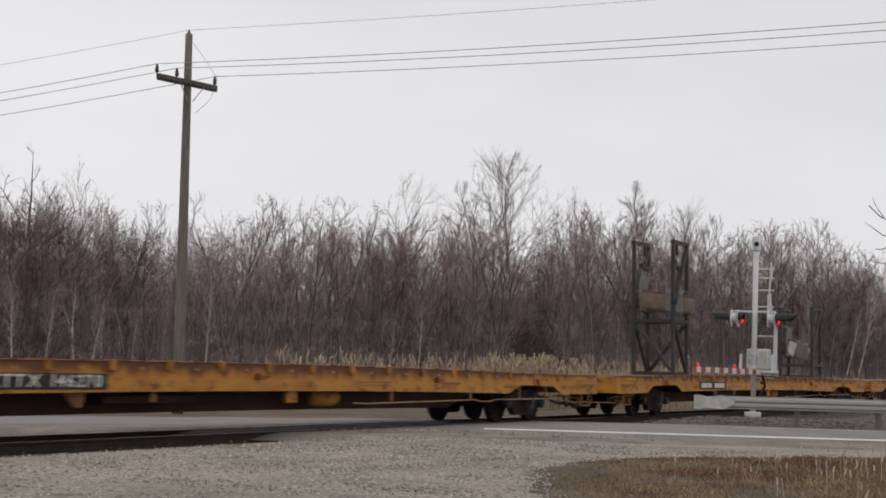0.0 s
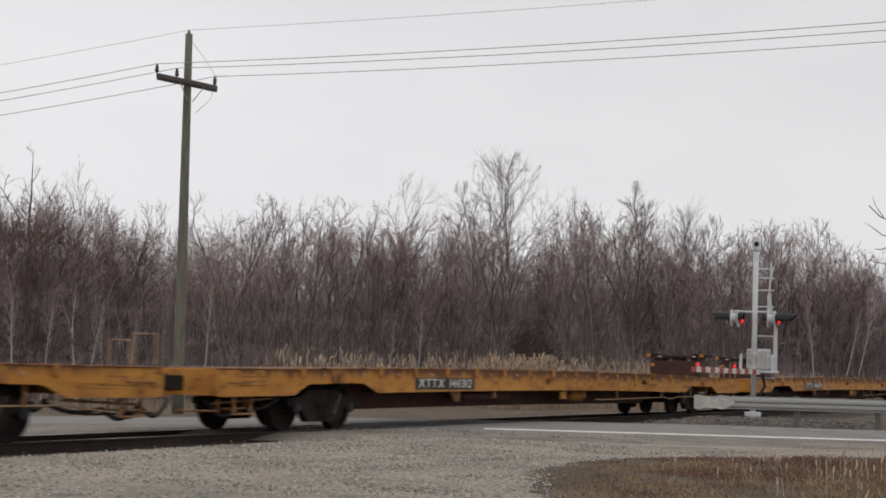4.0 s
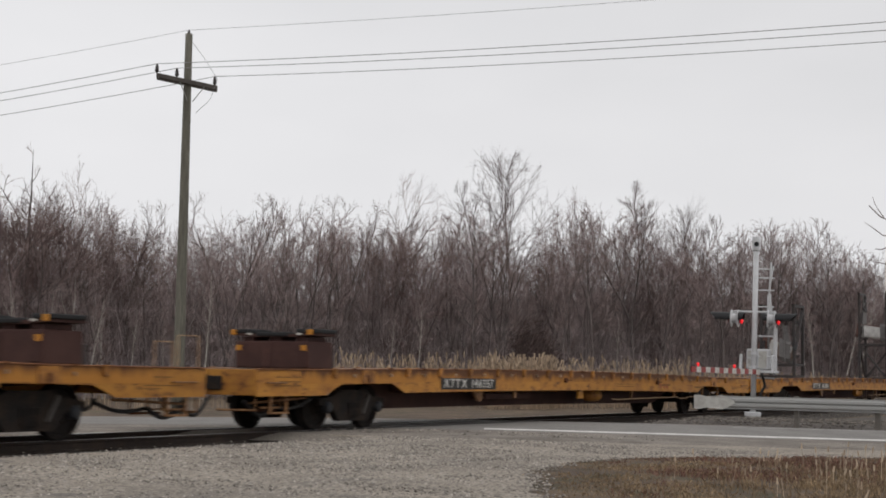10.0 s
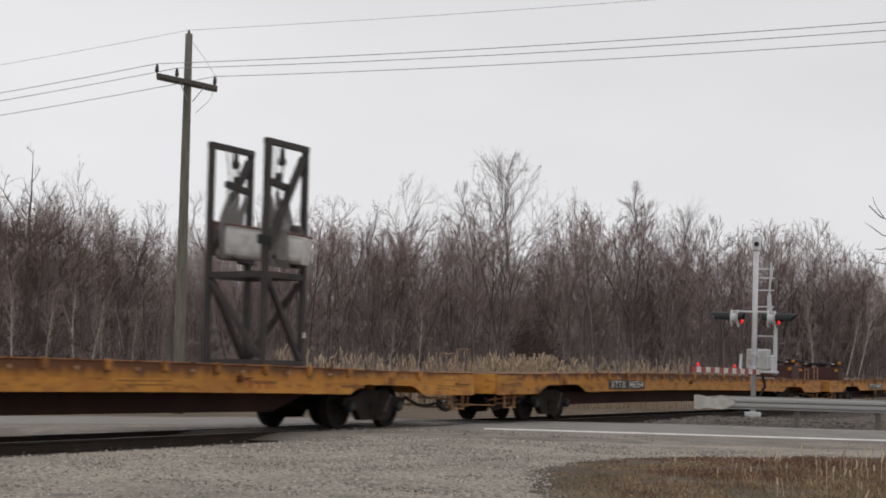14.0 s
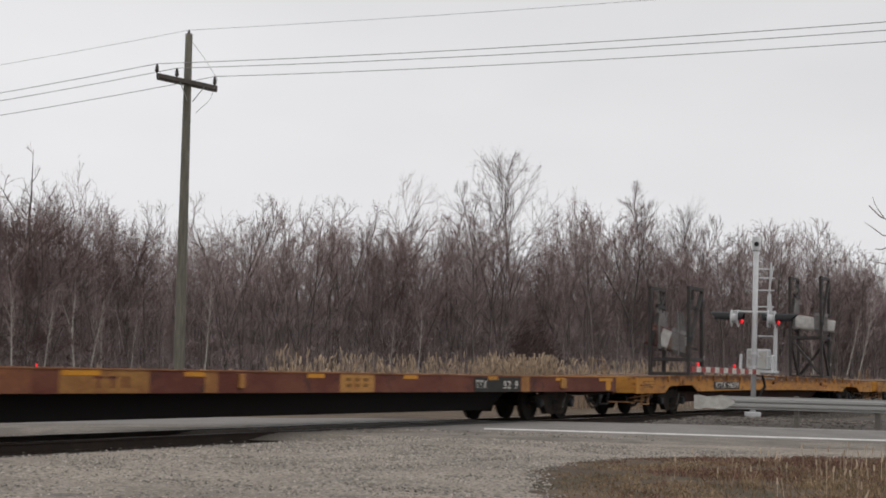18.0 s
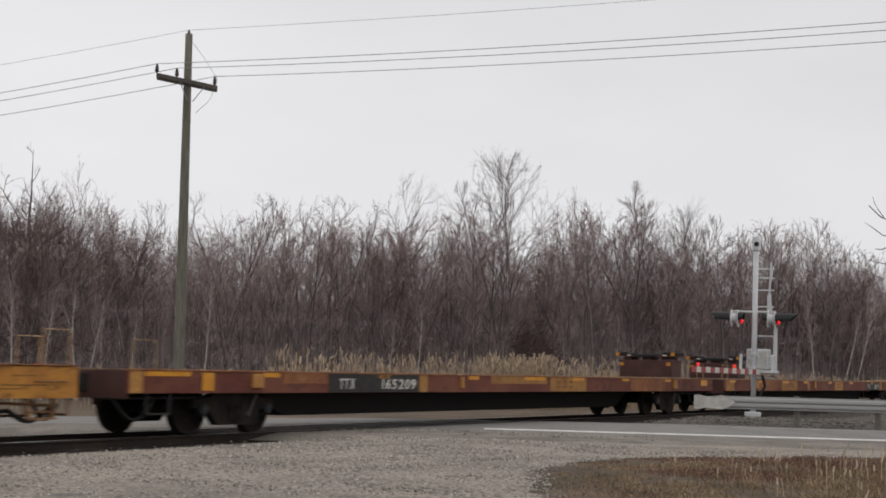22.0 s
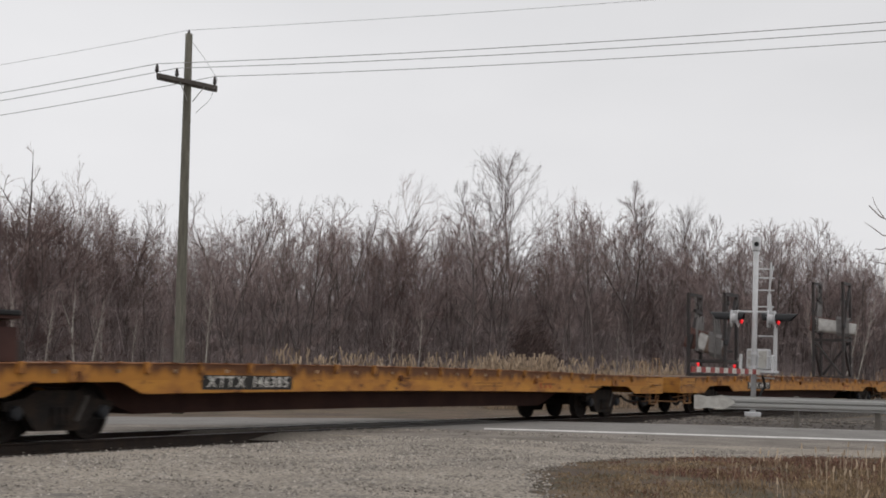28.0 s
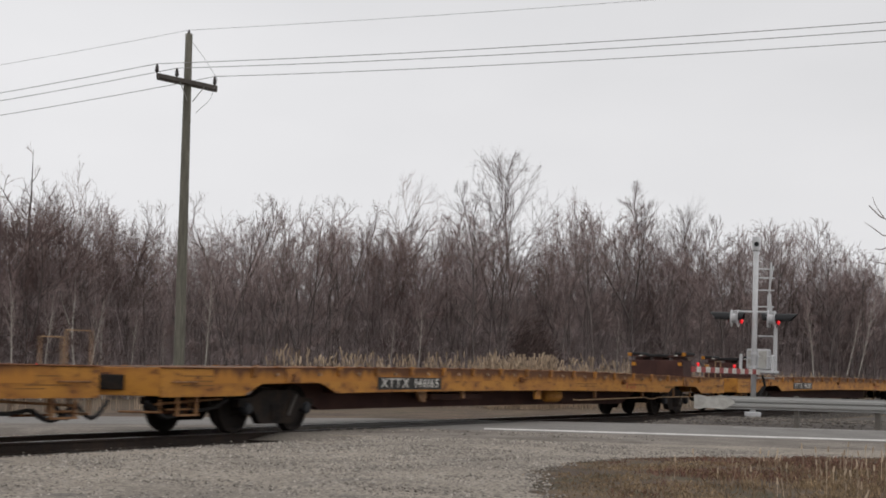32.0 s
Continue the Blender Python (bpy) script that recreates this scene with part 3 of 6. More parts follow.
def build_end(car, sgn, loops, paint="yellow"):
    """Coupler, hose, steps and hand loops at one end."""
    x = sgn * HALF
    bm = bm_new()
    box(bm, *sorted((x, x - sgn * 0.06)), -1.36, 1.36, 0.64, 1.085, 0.008)
    part("end_sill", bm, paint, car)
    bm = bm_new()
    box(bm, *sorted((x + sgn * 0.035, x)), -0.66, 0.66, 0.74, 0.98, 0.01)
    part("coupler_pocket", bm, "truck", car, "black coupler pocket")
    bm = bm_new()
    box(bm, *sorted((x, x + sgn * 0.50)), -0.09, 0.09, 0.76, 0.96, 0.02)
    box(bm, *sorted((x + sgn * 0.46, x + sgn * 0.72)), -0.17, 0.13, 0.70, 1.00, 0.04)
    part("coupler", bm, "truck", car, "rusty black knuckle coupler")
    hose_runs = ([(x + sgn * (0.1 + 0.6 * k / 10), -0.42 + 0.08 * k / 10, 0.70 - 0.40 * math.sin(math.pi * (0.1 + 0.75 * k / 10))) for k in range(11)],
                 [(x - sgn * (2.2 - 1.2 * k / 12), -1.0, 0.58 - 0.10 * math.sin(math.pi * k / 12) - 0.12 * (k / 12)) for k in range(13)],
                 [(x - sgn * (1.0 - 0.9 * k / 12), -1.05, 0.46 - 0.20 * math.sin(math.pi * k / 12) + 0.1 * (k / 12)) for k in range(13)],
                 [(x - sgn * (2.4 - 0.5 * k / 6), -0.8, 0.60 - 0.16 * math.sin(math.pi * k / 6)) for k in range(7)])
    for run, r in zip(hose_runs, (0.036, 0.034, 0.038, 0.030)):
        bm = bm_new()
        pipe(bm, run, r)
        part("brake_hose", bm, "hose", car, "hanging black rubber brake hose", smooth=True)
    for run, r, m in (([(x - sgn * 1.9, -1.1, 0.60), (x - sgn * 0.2, -1.1, 0.52)], 0.022, "rod"), ([(x - sgn * 0.9, -1.25, 0.62), (x - sgn * 0.9, -1.25, 0.44), (x - sgn * 0.3, -1.25, 0.44)], 0.018, "rod"),
                      ([(x - sgn * 0.1, -1.3, 0.60), (x - sgn * 0.1, -1.3, 0.40), (x + sgn * 0.05, -0.6, 0.40)], 0.02, "rod"), ([(x - sgn * 1.25, -0.9, 0.62), (x - sgn * 1.25, -0.9, 0.38), (x - sgn * 0.5, -0.9, 0.38)], 0.02, "rusty")):
        bm = bm_new()
        pipe(bm, run, r)
        part("uncoupling_rod", bm, m, car, "tan uncoupling rod")
    for s in (-1, 1):
        bm = bm_new()
        xa, xb = x - sgn * 0.45, x - sgn * 0.92
        bar(bm, (xa, s * 1.36, 0.64), (xa, s * 1.36, 0.34), 0.05, 0.03)
        bar(bm, (xb, s * 1.36, 0.64), (xb, s * 1.36, 0.34), 0.05, 0.03)
        bar(bm, (xa + sgn * 0.025, s * 1.36, 0.34), (xb - sgn * 0.025, s * 1.36, 0.34), 0.08, 0.03)
        part("sill_step", bm, "rod", car, "tan painted steel step")
        bm = bm_new()
        pipe(bm, [(x - sgn * 0.25, s * 1.40, 0.86), (x - sgn * 0.25, s * 1.437, 0.86), (x - sgn * 0.85, s * 1.437, 0.86), (x - sgn * 0.85, s * 1.40, 0.86)], 0.014)
        part("grab_iron", bm, "rod", car)
    if loops:
        for xo, w, h, y in ((0.12, 0.52, 0.50, -1.33), (0.42, 0.45, 0.40, -1.05)):
            bm = bm_new()
            pipe(bm, [(x - sgn * xo, y, DECK - 0.02), (x - sgn * xo, y, DECK + h), (x - sgn * (xo + w), y, DECK + h), (x - sgn * (xo + w), y, DECK - 0.02)], 0.013)
            part("hand_loop", bm, "loop", car, "thin tan steel hand loop above the deck")


def camber(x):
    """How much higher the long car's deck lies at x than level, bowed up along its length."""
    return 0.02 + 0.085 * max(-0.1, 1 - ((x + 1.0) / 11.0) ** 2)


def bow(car):
    for ob in car.children:
        kind = ob.name.split(".")[0]
        if kind in ("truck", "coupler", "coupler_pocket", "brake_hose", "uncoupling_rod", "brake_rod"):
            continue
        if kind in ("side_sill", "deck_edge", "side_band", "deck", "centre_sill"):
            bm = bm_new()
            bm.from_mesh(ob.data)
            for x in range(-12, 13, 2):
                bmesh.ops.bisect_plane(bm, geom=bm.verts[:] + bm.edges[:] + bm.faces[:], plane_co=(x + 0.01, 0, 0), plane_no=(1, 0, 0))
            for v in bm.verts:
                v.co.z += camber(v.co.x) * (0.6 if kind == "centre_sill" and v.co.z < 0.5 else 1.0)
            bm.to_mesh(ob.data)
            bm.free()
        else:
            xs_of = [v.co.x for v in ob.data.vertices]
            ob.location.z += camber(ob.location.x + (min(xs_of) + max(xs_of)) / 2)


def build_flatcar(equipment):
    car = thing("flat_car", "long weathered yellow steel railway flat car", "flat car", "flat cars of the train")
    for s in (-1, 1):
        bm = bm_new()
        b0, at = 0.625, 0.815
        lower = []
        for c in (-TRUCKS, TRUCKS):
            lower += [(c - 1.42, b0), (c - 1.0, at - 0.03), (c - 0.88, at), (c + 0.88, at), (c + 1.0, at - 0.03), (c + 1.42, b0)]
        out = [(-HALF, b0), *lower, (HALF, b0), (HALF, DECK - 0.03), (-HALF, DECK - 0.03)]
        prism(bm, out, s * 1.37, s * 1.40)
        part("side_sill", bm, "yellow", car, "yellow paint with rust streaks")
        bm = bm_new()
        box(bm, -HALF, HALF, *sorted((s * 1.30, s * 1.425)), DECK - 0.020, DECK, 0.005)
        part("deck_edge", bm, "tanrust", car, "rubbed rusty deck edge")
        bm = bm_new()
        box(bm, -HALF + 1.3, HALF - 1.3, *sorted((s * 1.395, s * 1.404)), DECK - 0.265, DECK - 0.021)
        part("side_band", bm, "runs", car, "rust running down from the deck edge")
        bm = bm_new()
        box(bm, -0.06, 0.06, *sorted((s * 1.39, s * 1.455)), DECK - 0.16, DECK + 0.012, 0.008)
        pk = mesh_of("stake_pocket", bm, "pocket")
        bm = bm_new()
        box(bm, -0.022, 0.022, *sorted((s * 1.40, s * 1.45)), DECK - 0.155, DECK - 0.10, 0.004)
        lug = mesh_of("tie_down_lug", bm, "lug")
        bm = bm_new()
        box(bm, -0.05, 0.05, *sorted((s * 1.38, s * 1.44)), DECK - 0.015, DECK + 0.010, 0.004)
        cleat = mesh_of("deck_cleat", bm, "rusty")
        for k in range(18):
            xx = -11.22 + 1.32 * k
            if min(abs(xx - TRUCKS), abs(xx + TRUCKS)) > 0.4:
                part("stake_pocket", pk, None, car, at=(xx, 0, 0))
            if k < 17:
                part("tie_down_lug", lug, None, car, at=(xx + 0.66, 0, 0))
                part("deck_cleat", cleat, None, car, at=(xx + 0.66, 0, 0))
        for c in (-TRUCKS, TRUCKS):
            bm = bm_new()
            box(bm, c - 0.22, c + 0.22, *sorted((s * 1.40, s * 1.425)), at + 0.005, DECK - 0.03, 0.006)
            part("bolster_post", bm, "pocket", car, "yellow ribbed post above the truck")
            bm = bm_new()
            box(bm, c - 0.05, c + 0.03, *sorted((s * 1.425, s * 1.44)), at + 0.02, at + 0.16, 0.004)
            part("jacking_pad", bm, "rusty", car)
    bm = bm_new()
    box(bm, -HALF + 0.02, HALF - 0.02, -1.30, 1.30, DECK - 0.10, DECK - 0.006)
    part("deck", bm, "wood", car, "worn timber and steel deck")
    bm = bm_new()
    prism(bm, [(-HALF, 0.95), (-9.0, 0.70), (-7.6, 0.30), (7.6, 0.30), (9.0, 0.70), (HALF, 0.95), (HALF, 1.0), (-HALF, 1.0)], -0.36, 0.36)
    part("centre_sill", bm, "maroon", car, "deep dark maroon fish-belly sill")
    bm = bm_new()
    prism(bm, [(-0.02, 0.98), (0.02, 0.98), (0.02, 0.60), (-0.02, 0.60)], -1.37, 1.37)
    bearer = mesh_of("cross_bearer", bm, "maroon")
    for k in range(11):
        part("cross_bearer", bearer, None, car, at=(-7.5 + 1.5 * k, 0, 0))
    build_truck(car, -TRUCKS, 1)
    build_truck(car, TRUCKS, -1)
    build_end(car, 1, True)
    build_end(car, -1, False)
    # small stencil bars on the near side
    for xa, w, z, h in ((2.2, 1.3, 0.79, 0.018), (2.4, 1.1, 0.725, 0.018), (4.5, 0.7, 0.90, 0.015), (4.5, 0.5, 0.84, 0.015), (5.6, 0.7, 0.78, 0.05), (8.3, 0.6, 0.83, 0.02), (8.35, 0.8, 0.75, 0.05),
                        (-13.1, 0.9, 0.95, 0.018), (-13.0, 0.7, 0.87, 0.018), (-13.1, 0.8, 0.80, 0.018), (12.0, 0.8, 0.93, 0.018), (12.1, 0.9, 0.80, 0.018), (11.9, 0.6, 0.75, 0.018),
                        (-1.9, 0.35, 0.86, 0.07), (-1.3, 0.35, 0.86, 0.07), (-2.9, 0.9, 0.985, 0.018)):
        bm = bm_new()
        box(bm, xa, xa + w, -1.4035, -1.40, z, z + h)
        part("stencil_line", bm, "brownmark", car)
    for xa, w, z0, z1 in ((5.42, 0.22, 0.83, 0.875), (5.505, 0.05, 0.70, 0.83), (5.68, 0.22, 0.83, 0.875), (5.765, 0.05, 0.70, 0.83), (5.95, 0.05, 0.70, 0.875), (6.05, 0.05, 0.70, 0.875)):
        bm = bm_new()
        box(bm, xa, xa + w, -1.4035, -1.40, z0, z1)
        part("emblem_bar", bm, "redmark", car, "faded red painted bar")
    for xa in (-1.0, 5.2):
        bm = bm_new()
        tube(bm, (xa, -1.40, 0.87), (xa, -1.47, 0.87), 0.06, n=10)
        box(bm, xa, xa + 0.35, -1.45, -1.42, 0.86, 0.885)
        part("winch", bm, "rusty", car, "rusted tie-down winch on the side sill")
    if equipment:
        bm = bm_new()
        lathe(bm, [(0.02, 1.05), (0.13, 1.10), (0.165, 1.2), (0.165, 1.75), (0.13, 1.85), (0.02, 1.9)], axis="x", n=16, off=(0.3, -0.92, 0.50))
        part("air_reservoir", bm, "yellow", car, "yellow air reservoir", smooth=True)
        bm = bm_new()
        prism(bm, [(-5.4, 0.63), (-4.95, 0.63), (-5.02, 0.40), (-5.16, 0.40)], -1.22, -1.16)
        part("bracket", bm, "rod", car, "tan hanging bracket")
        for xa, w, z, m in ((-3.55, 0.10, 0.46, "rod"), (0.05, 0.32, 0.42, "yellow"), (3.6, 0.1, 0.44, "rod"), (6.9, 0.1, 0.48, "rod")):
            bm = bm_new()
            box(bm, xa, xa + w, -1.30, -1.24, z, 0.63, 0.005)
            part("bracket", bm, m, car)
        bm = bm_new()
        box(bm, -4.2, -1.9, -0.9, -0.5, 0.42, 0.56, 0.02)
        part("brake_cylinder", bm, "maroon", car)
        bm = bm_new()
        pipe(bm, [(2.3, -1.27, 0.50), (2.7, -1.27, 0.485), (7.2, -1.27, 0.53), (7.45, -1.27, 0.49), (7.9, -1.27, 0.49), (8.2, -1.27, 0.53), (11.4, -1.27, 0.53), (12.6, -1.27, 0.42)], 0.014)
        part("brake_rod", bm, "loop", car, "long tan brake rod under the sill")
        for xa in (9.35, 10.75):
            bm = bm_new()
            bar(bm, (xa, -1.29, 0.83), (xa, -1.29, 0.50), 0.04)
            part("bracket", bm, "rod", car)
    bow(car)
    return car


def characters_on(board, text, x0, w, z, size):
    glyphs, cursor = [], 0.0
    for ch in text:
        if ch == " ":
            cursor += 0.55 * size
            continue
        me = LETTERS.setdefault((ch, size), lettering(ch, size, 0.10))
        lo, hi = min(v.co.x for v in me.vertices), max(v.co.x for v in me.vertices)
        glyphs.append((me, cursor - lo))
        cursor += hi - lo + 0.13 * size
    k = w / cursor
    for me, off in glyphs:
        part("character", me, None, board, "worn white painted character", Matrix.Translation((x0, -1.4105, z)) @ pose(0, 0, 0, 90) @ Matrix.Diagonal((k, 1, 1, 1)) @ Matrix.Translation((off, 0, 0)))


def number_board(car, text, x, w, z, size, mat="black"):
    bm = bm_new()
    box(bm, x - w / 2, x + w / 2, -1.407, -1.400, z - 0.118, z + 0.118)
    bd = part("number_board", bm, mat, car, "black number board with white characters")
    if text:
        characters_on(bd, text, x - 0.455 * w, 0.92 * w, z, size)
    else:
        for a, b in ((-0.42, -0.05), (0.06, 0.44)):
            bm = bm_new()
            box(bm, x + a * w, x + b * w, -1.4095, -1.4065, z - 0.07, z + 0.07)
            part("mark_bar", bm, "white", bd, "plain white bar")


LETTERS = {}


def build_old_flatcar(patches):
    """An older, smooth-sided, oxide-red car with yellow patches."""
    car = thing("flat_car", "old oxide-red smooth-sided flat car with faded yellow patches", "flat car", "flat cars of the train")
    half = 13.42
    for s in (-1, 1):
        bm = bm_new()
        prism(bm, [(-half, 0.70), (half, 0.70), (half, DECK - 0.03), (-half, DECK - 0.03)], s * 1.35, s * 1.40)
        part("side_sill", bm, "rustpaint", car, "faded oxide-red side sill")
        bm = bm_new()
        box(bm, -half, half, *sorted((s * 1.30, s * 1.42)), DECK - 0.055, DECK - 0.026, 0.005)
        part("deck_edge", bm, "tanrust", car, "rubbed rusty deck edge")
    bm = bm_new()
    box(bm, -half + 0.02, half - 0.02, -1.30, 1.30, DECK - 0.13, DECK - 0.034)
    part("deck", bm, "wood", car)
    bm = bm_new()
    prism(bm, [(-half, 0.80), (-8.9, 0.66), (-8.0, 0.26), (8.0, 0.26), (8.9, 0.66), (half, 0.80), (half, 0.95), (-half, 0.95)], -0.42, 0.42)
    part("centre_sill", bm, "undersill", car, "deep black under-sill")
    build_truck(car, -TRUCKS - 0.28, 1)
    build_truck(car, TRUCKS + 0.28, -1)
    for s in (-1, 1):
        x = s * half
        bm = bm_new()
        box(bm, *sorted((x, x - s * 0.06)), -1.35, 1.35, 0.62, DECK - 0.056)
        part("end_sill", bm, "saddle", car, "dark brown end sill")
        bm = bm_new()
        box(bm, *sorted((x + s * 0.03, x)), -0.60, 0.60, 0.72, 1.0, 0.01)
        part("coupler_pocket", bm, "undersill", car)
    for s in (-1, 1):
        bm = bm_new()
        x = s * half
        box(bm, *sorted((x, x + s * 0.50)), -0.09, 0.09, 0.76, 0.96, 0.02)
        box(bm, *sorted((x + s * 0.46, x + s * 0.72)), -0.17, 0.13, 0.70, 1.00, 0.04)
        part("coupler", bm, "truck", car)
        bm = bm_new()
        pts = [(x - s * (1.1 - 1.0 * k / 14), -1.0, 0.62 - 0.34 * math.sin(math.pi * k / 14)) for k in range(15)]
        pipe(bm, pts, 0.03)
        part("brake_hose", bm, "hose", car, "hanging black rubber brake hose")
        bm = bm_new()
        pipe(bm, [(x - s * 2.6, -1.0, 0.62), (x + s * 0.1, -1.0, 0.62)], 0.025)
        part("brake_pipe", bm, "hose", car)
        bm = bm_new()
        xa, xb = x - s * 0.45, x - s * 1.0
        for xx in (xa, xb):
            bar(bm, (xx, -1.36, 0.70), (xx, -1.36, 0.38), 0.05, 0.03)
        bar(bm, (xa, -1.36, 0.38), (xb, -1.36, 0.38), 0.08, 0.03)
        part("sill_step", bm, "hose", car)
        bm = bm_new()
        pipe(bm, [(x - s * 0.3, -1.2, DECK - 0.05), (x - s * 0.3, -1.2, DECK + 0.42), (x - s * 0.85, -1.2, DECK + 0.42), (x - s * 0.85, -1.2, DECK - 0.05)], 0.010)
        part("hand_loop", bm, "loop", car)
    for xa, xb, z0, z1, m in patches:
        bm = bm_new()
        box(bm, xa, xb, -1.4035 if m == "tan" else -1.407, -1.398, z0, z1)
        part("paint_patch", bm, m, car)
    for xa, w in ((-10.33, 0.30), (-2.95, 0.12), (9.9, 0.28)):
        bm = bm_new()
        box(bm, xa, xa + w, -1.46, -1.40, 0.78, 1.02, 0.01)
        part("side_lug", bm, "tan", car, "rusty tan lug on the side sill")
    return car


u_of = lambda t: (t - 16) / 16


def travel(t):
    """How far along the track the train's leading reference car has come."""
    u = u_of(t)
    return 118.78 + 146.58 * u - 7.09 * u * u + 0.767 * u ** 3


equipped = build_flatcar(True)
plain = build_flatcar(False)
TRAIN = []      # (thing, distance behind the reference car)
order = [(plain, "", 114.4 - 28.6 * 8), (equipped, "", -85.8), (equipped, "XTTX 146270", -57.2), (equipped, "XTTX 146312", -28.6), (equipped, "XTTX 146364", 0.0),
         (equipped, "XTTX 146357", 28.6), (plain, "XTTX 146354", 57.2), (plain, "XTTX 146379", 85.5), (plain, "XTTX 146377", 170.16), (plain, "XTTX 146385", 198.76),
         (equipped, "XTTX 146165", 227.36), (plain, "", 255.96)]
used = set()
for proto, mark, back in order:
    if proto in used:
        car = copy_thing(proto, pose(0, 0, 0))
    else:
        car = proto
        used.add(proto)
    TRAIN.append((car, back))
for (car, back), (proto, mark, _) in zip(TRAIN, order):
    number_board(car, mark, -5.95, 2.52, 0.785 + camber(-5.9), 0.25)

full, top = (0.705, 1.045), (0.965, 1.04)
OLD_1 = [(-13.3, -12.5, *full, "tan"), (-12.95, -12.4, *top, "amber"), (-9.95, -7.7, *full, "faded"), (-9.98, -9.5, *top, "amber"), (-7.15, -5.2, *full, "tan"), (-7.1, -6.3, *top, "amber"),
         (-4.36, -3.85, *top, "amber"), (-3.84, -3.5, *full, "tan"), (-0.92, -0.38, *top, "amber"), (0.16, 1.36, *full, "tan"), (2.46, 3.0, *top, "amber"), (5.46, 7.72, 0.705, 1.02, "black"),
         (6.10, 6.58, *top, "amber"), (7.78, 8.2, *full, "tan"), (9.65, 10.1, *top, "amber"), (12.3, 13.2, *top, "amber"), (12.75, 13.05, 0.73, 0.96, "amber")]
OLD_2 = [(-13.40, -13.1, *full, "tan"), (-13.05, -11.95, *top, "amber"), (-11.65, -11.35, 0.74, 1.03, "amber"), (-10.0, -9.5, *top, "amber"), (-9.4, -8.0, 0.86, 1.045, "faded"), (-7.96, -4.69, *full, "black"),
         (-6.25, -5.8, *top, "amber"), (-4.64, -4.32, *full, "tan"), (-2.55, -2.08, *top, "amber"), (-1.49, 1.43, 0.88, 1.045, "tan"), (1.6, 3.75, *full, "tan"), (0.2, 1.3, *top, "amber"), (2.9, 3.6, *top, "amber"),
         (6.12, 6.61, *top, "amber"), (6.7, 9.3, *full, "faded"), (9.2, 9.76, *top, "amber"), (12.35, 12.9, 0.86, 1.03, "amber")]
old_1 = build_old_flatcar(OLD_1)
old_2 = build_old_flatcar(OLD_2)
boards = [o for o in old_1.children if o.name.startswith("paint_patch") and o.data.materials[0] == M["black"]] + [o for o in old_2.children if o.name.startswith("paint_patch") and o.data.materials[0] == M["black"]]
for bd, words in zip(boards, ((("TTX", 5.52, 0.55, 0.86, 0.24), ("52", 6.85, 0.40, 0.85, 0.24), ("9", 7.42, 0.19, 0.85, 0.24)), (("TTX", -7.62, 0.56, 0.85, 0.27), ("165209", -6.12, 1.36, 0.85, 0.27)))):
    for word, x0, w, z, size in words:
        characters_on(bd, word, x0, w, z, size)
    tagged(bd, "black painted panel with white characters")
for car, xs4, z4 in ((old_1, (0.35, 0.65, 0.95), (0.80, 0.91)), (old_2, (2.0, 2.35, 2.7), (0.78, 0.90))):
    for xq in xs4:
        for zq in z4:
            bm = bm_new()
            box(bm, xq, xq + 0.18, -1.4095, -1.406, zq, zq + 0.06)
            part("stencil_block", bm, "brownmark", car)
for xq, w, z0, z1 in ((-6.45, 0.22, 0.92, 0.955), (-6.36, 0.05, 0.78, 0.92), (-6.15, 0.22, 0.92, 0.955), (-6.06, 0.05, 0.78, 0.92), (-5.83, 0.05, 0.78, 0.955), (-5.72, 0.05, 0.78, 0.955)):
    bm = bm_new()
    box(bm, xq, xq + w, -1.4095, -1.406, z0, z1)
    part("emblem_bar", bm, "rustpaint", old_1, "faded brown painted bar")
TRAIN += [(old_1, 114.0), (old_2, 142.05)]


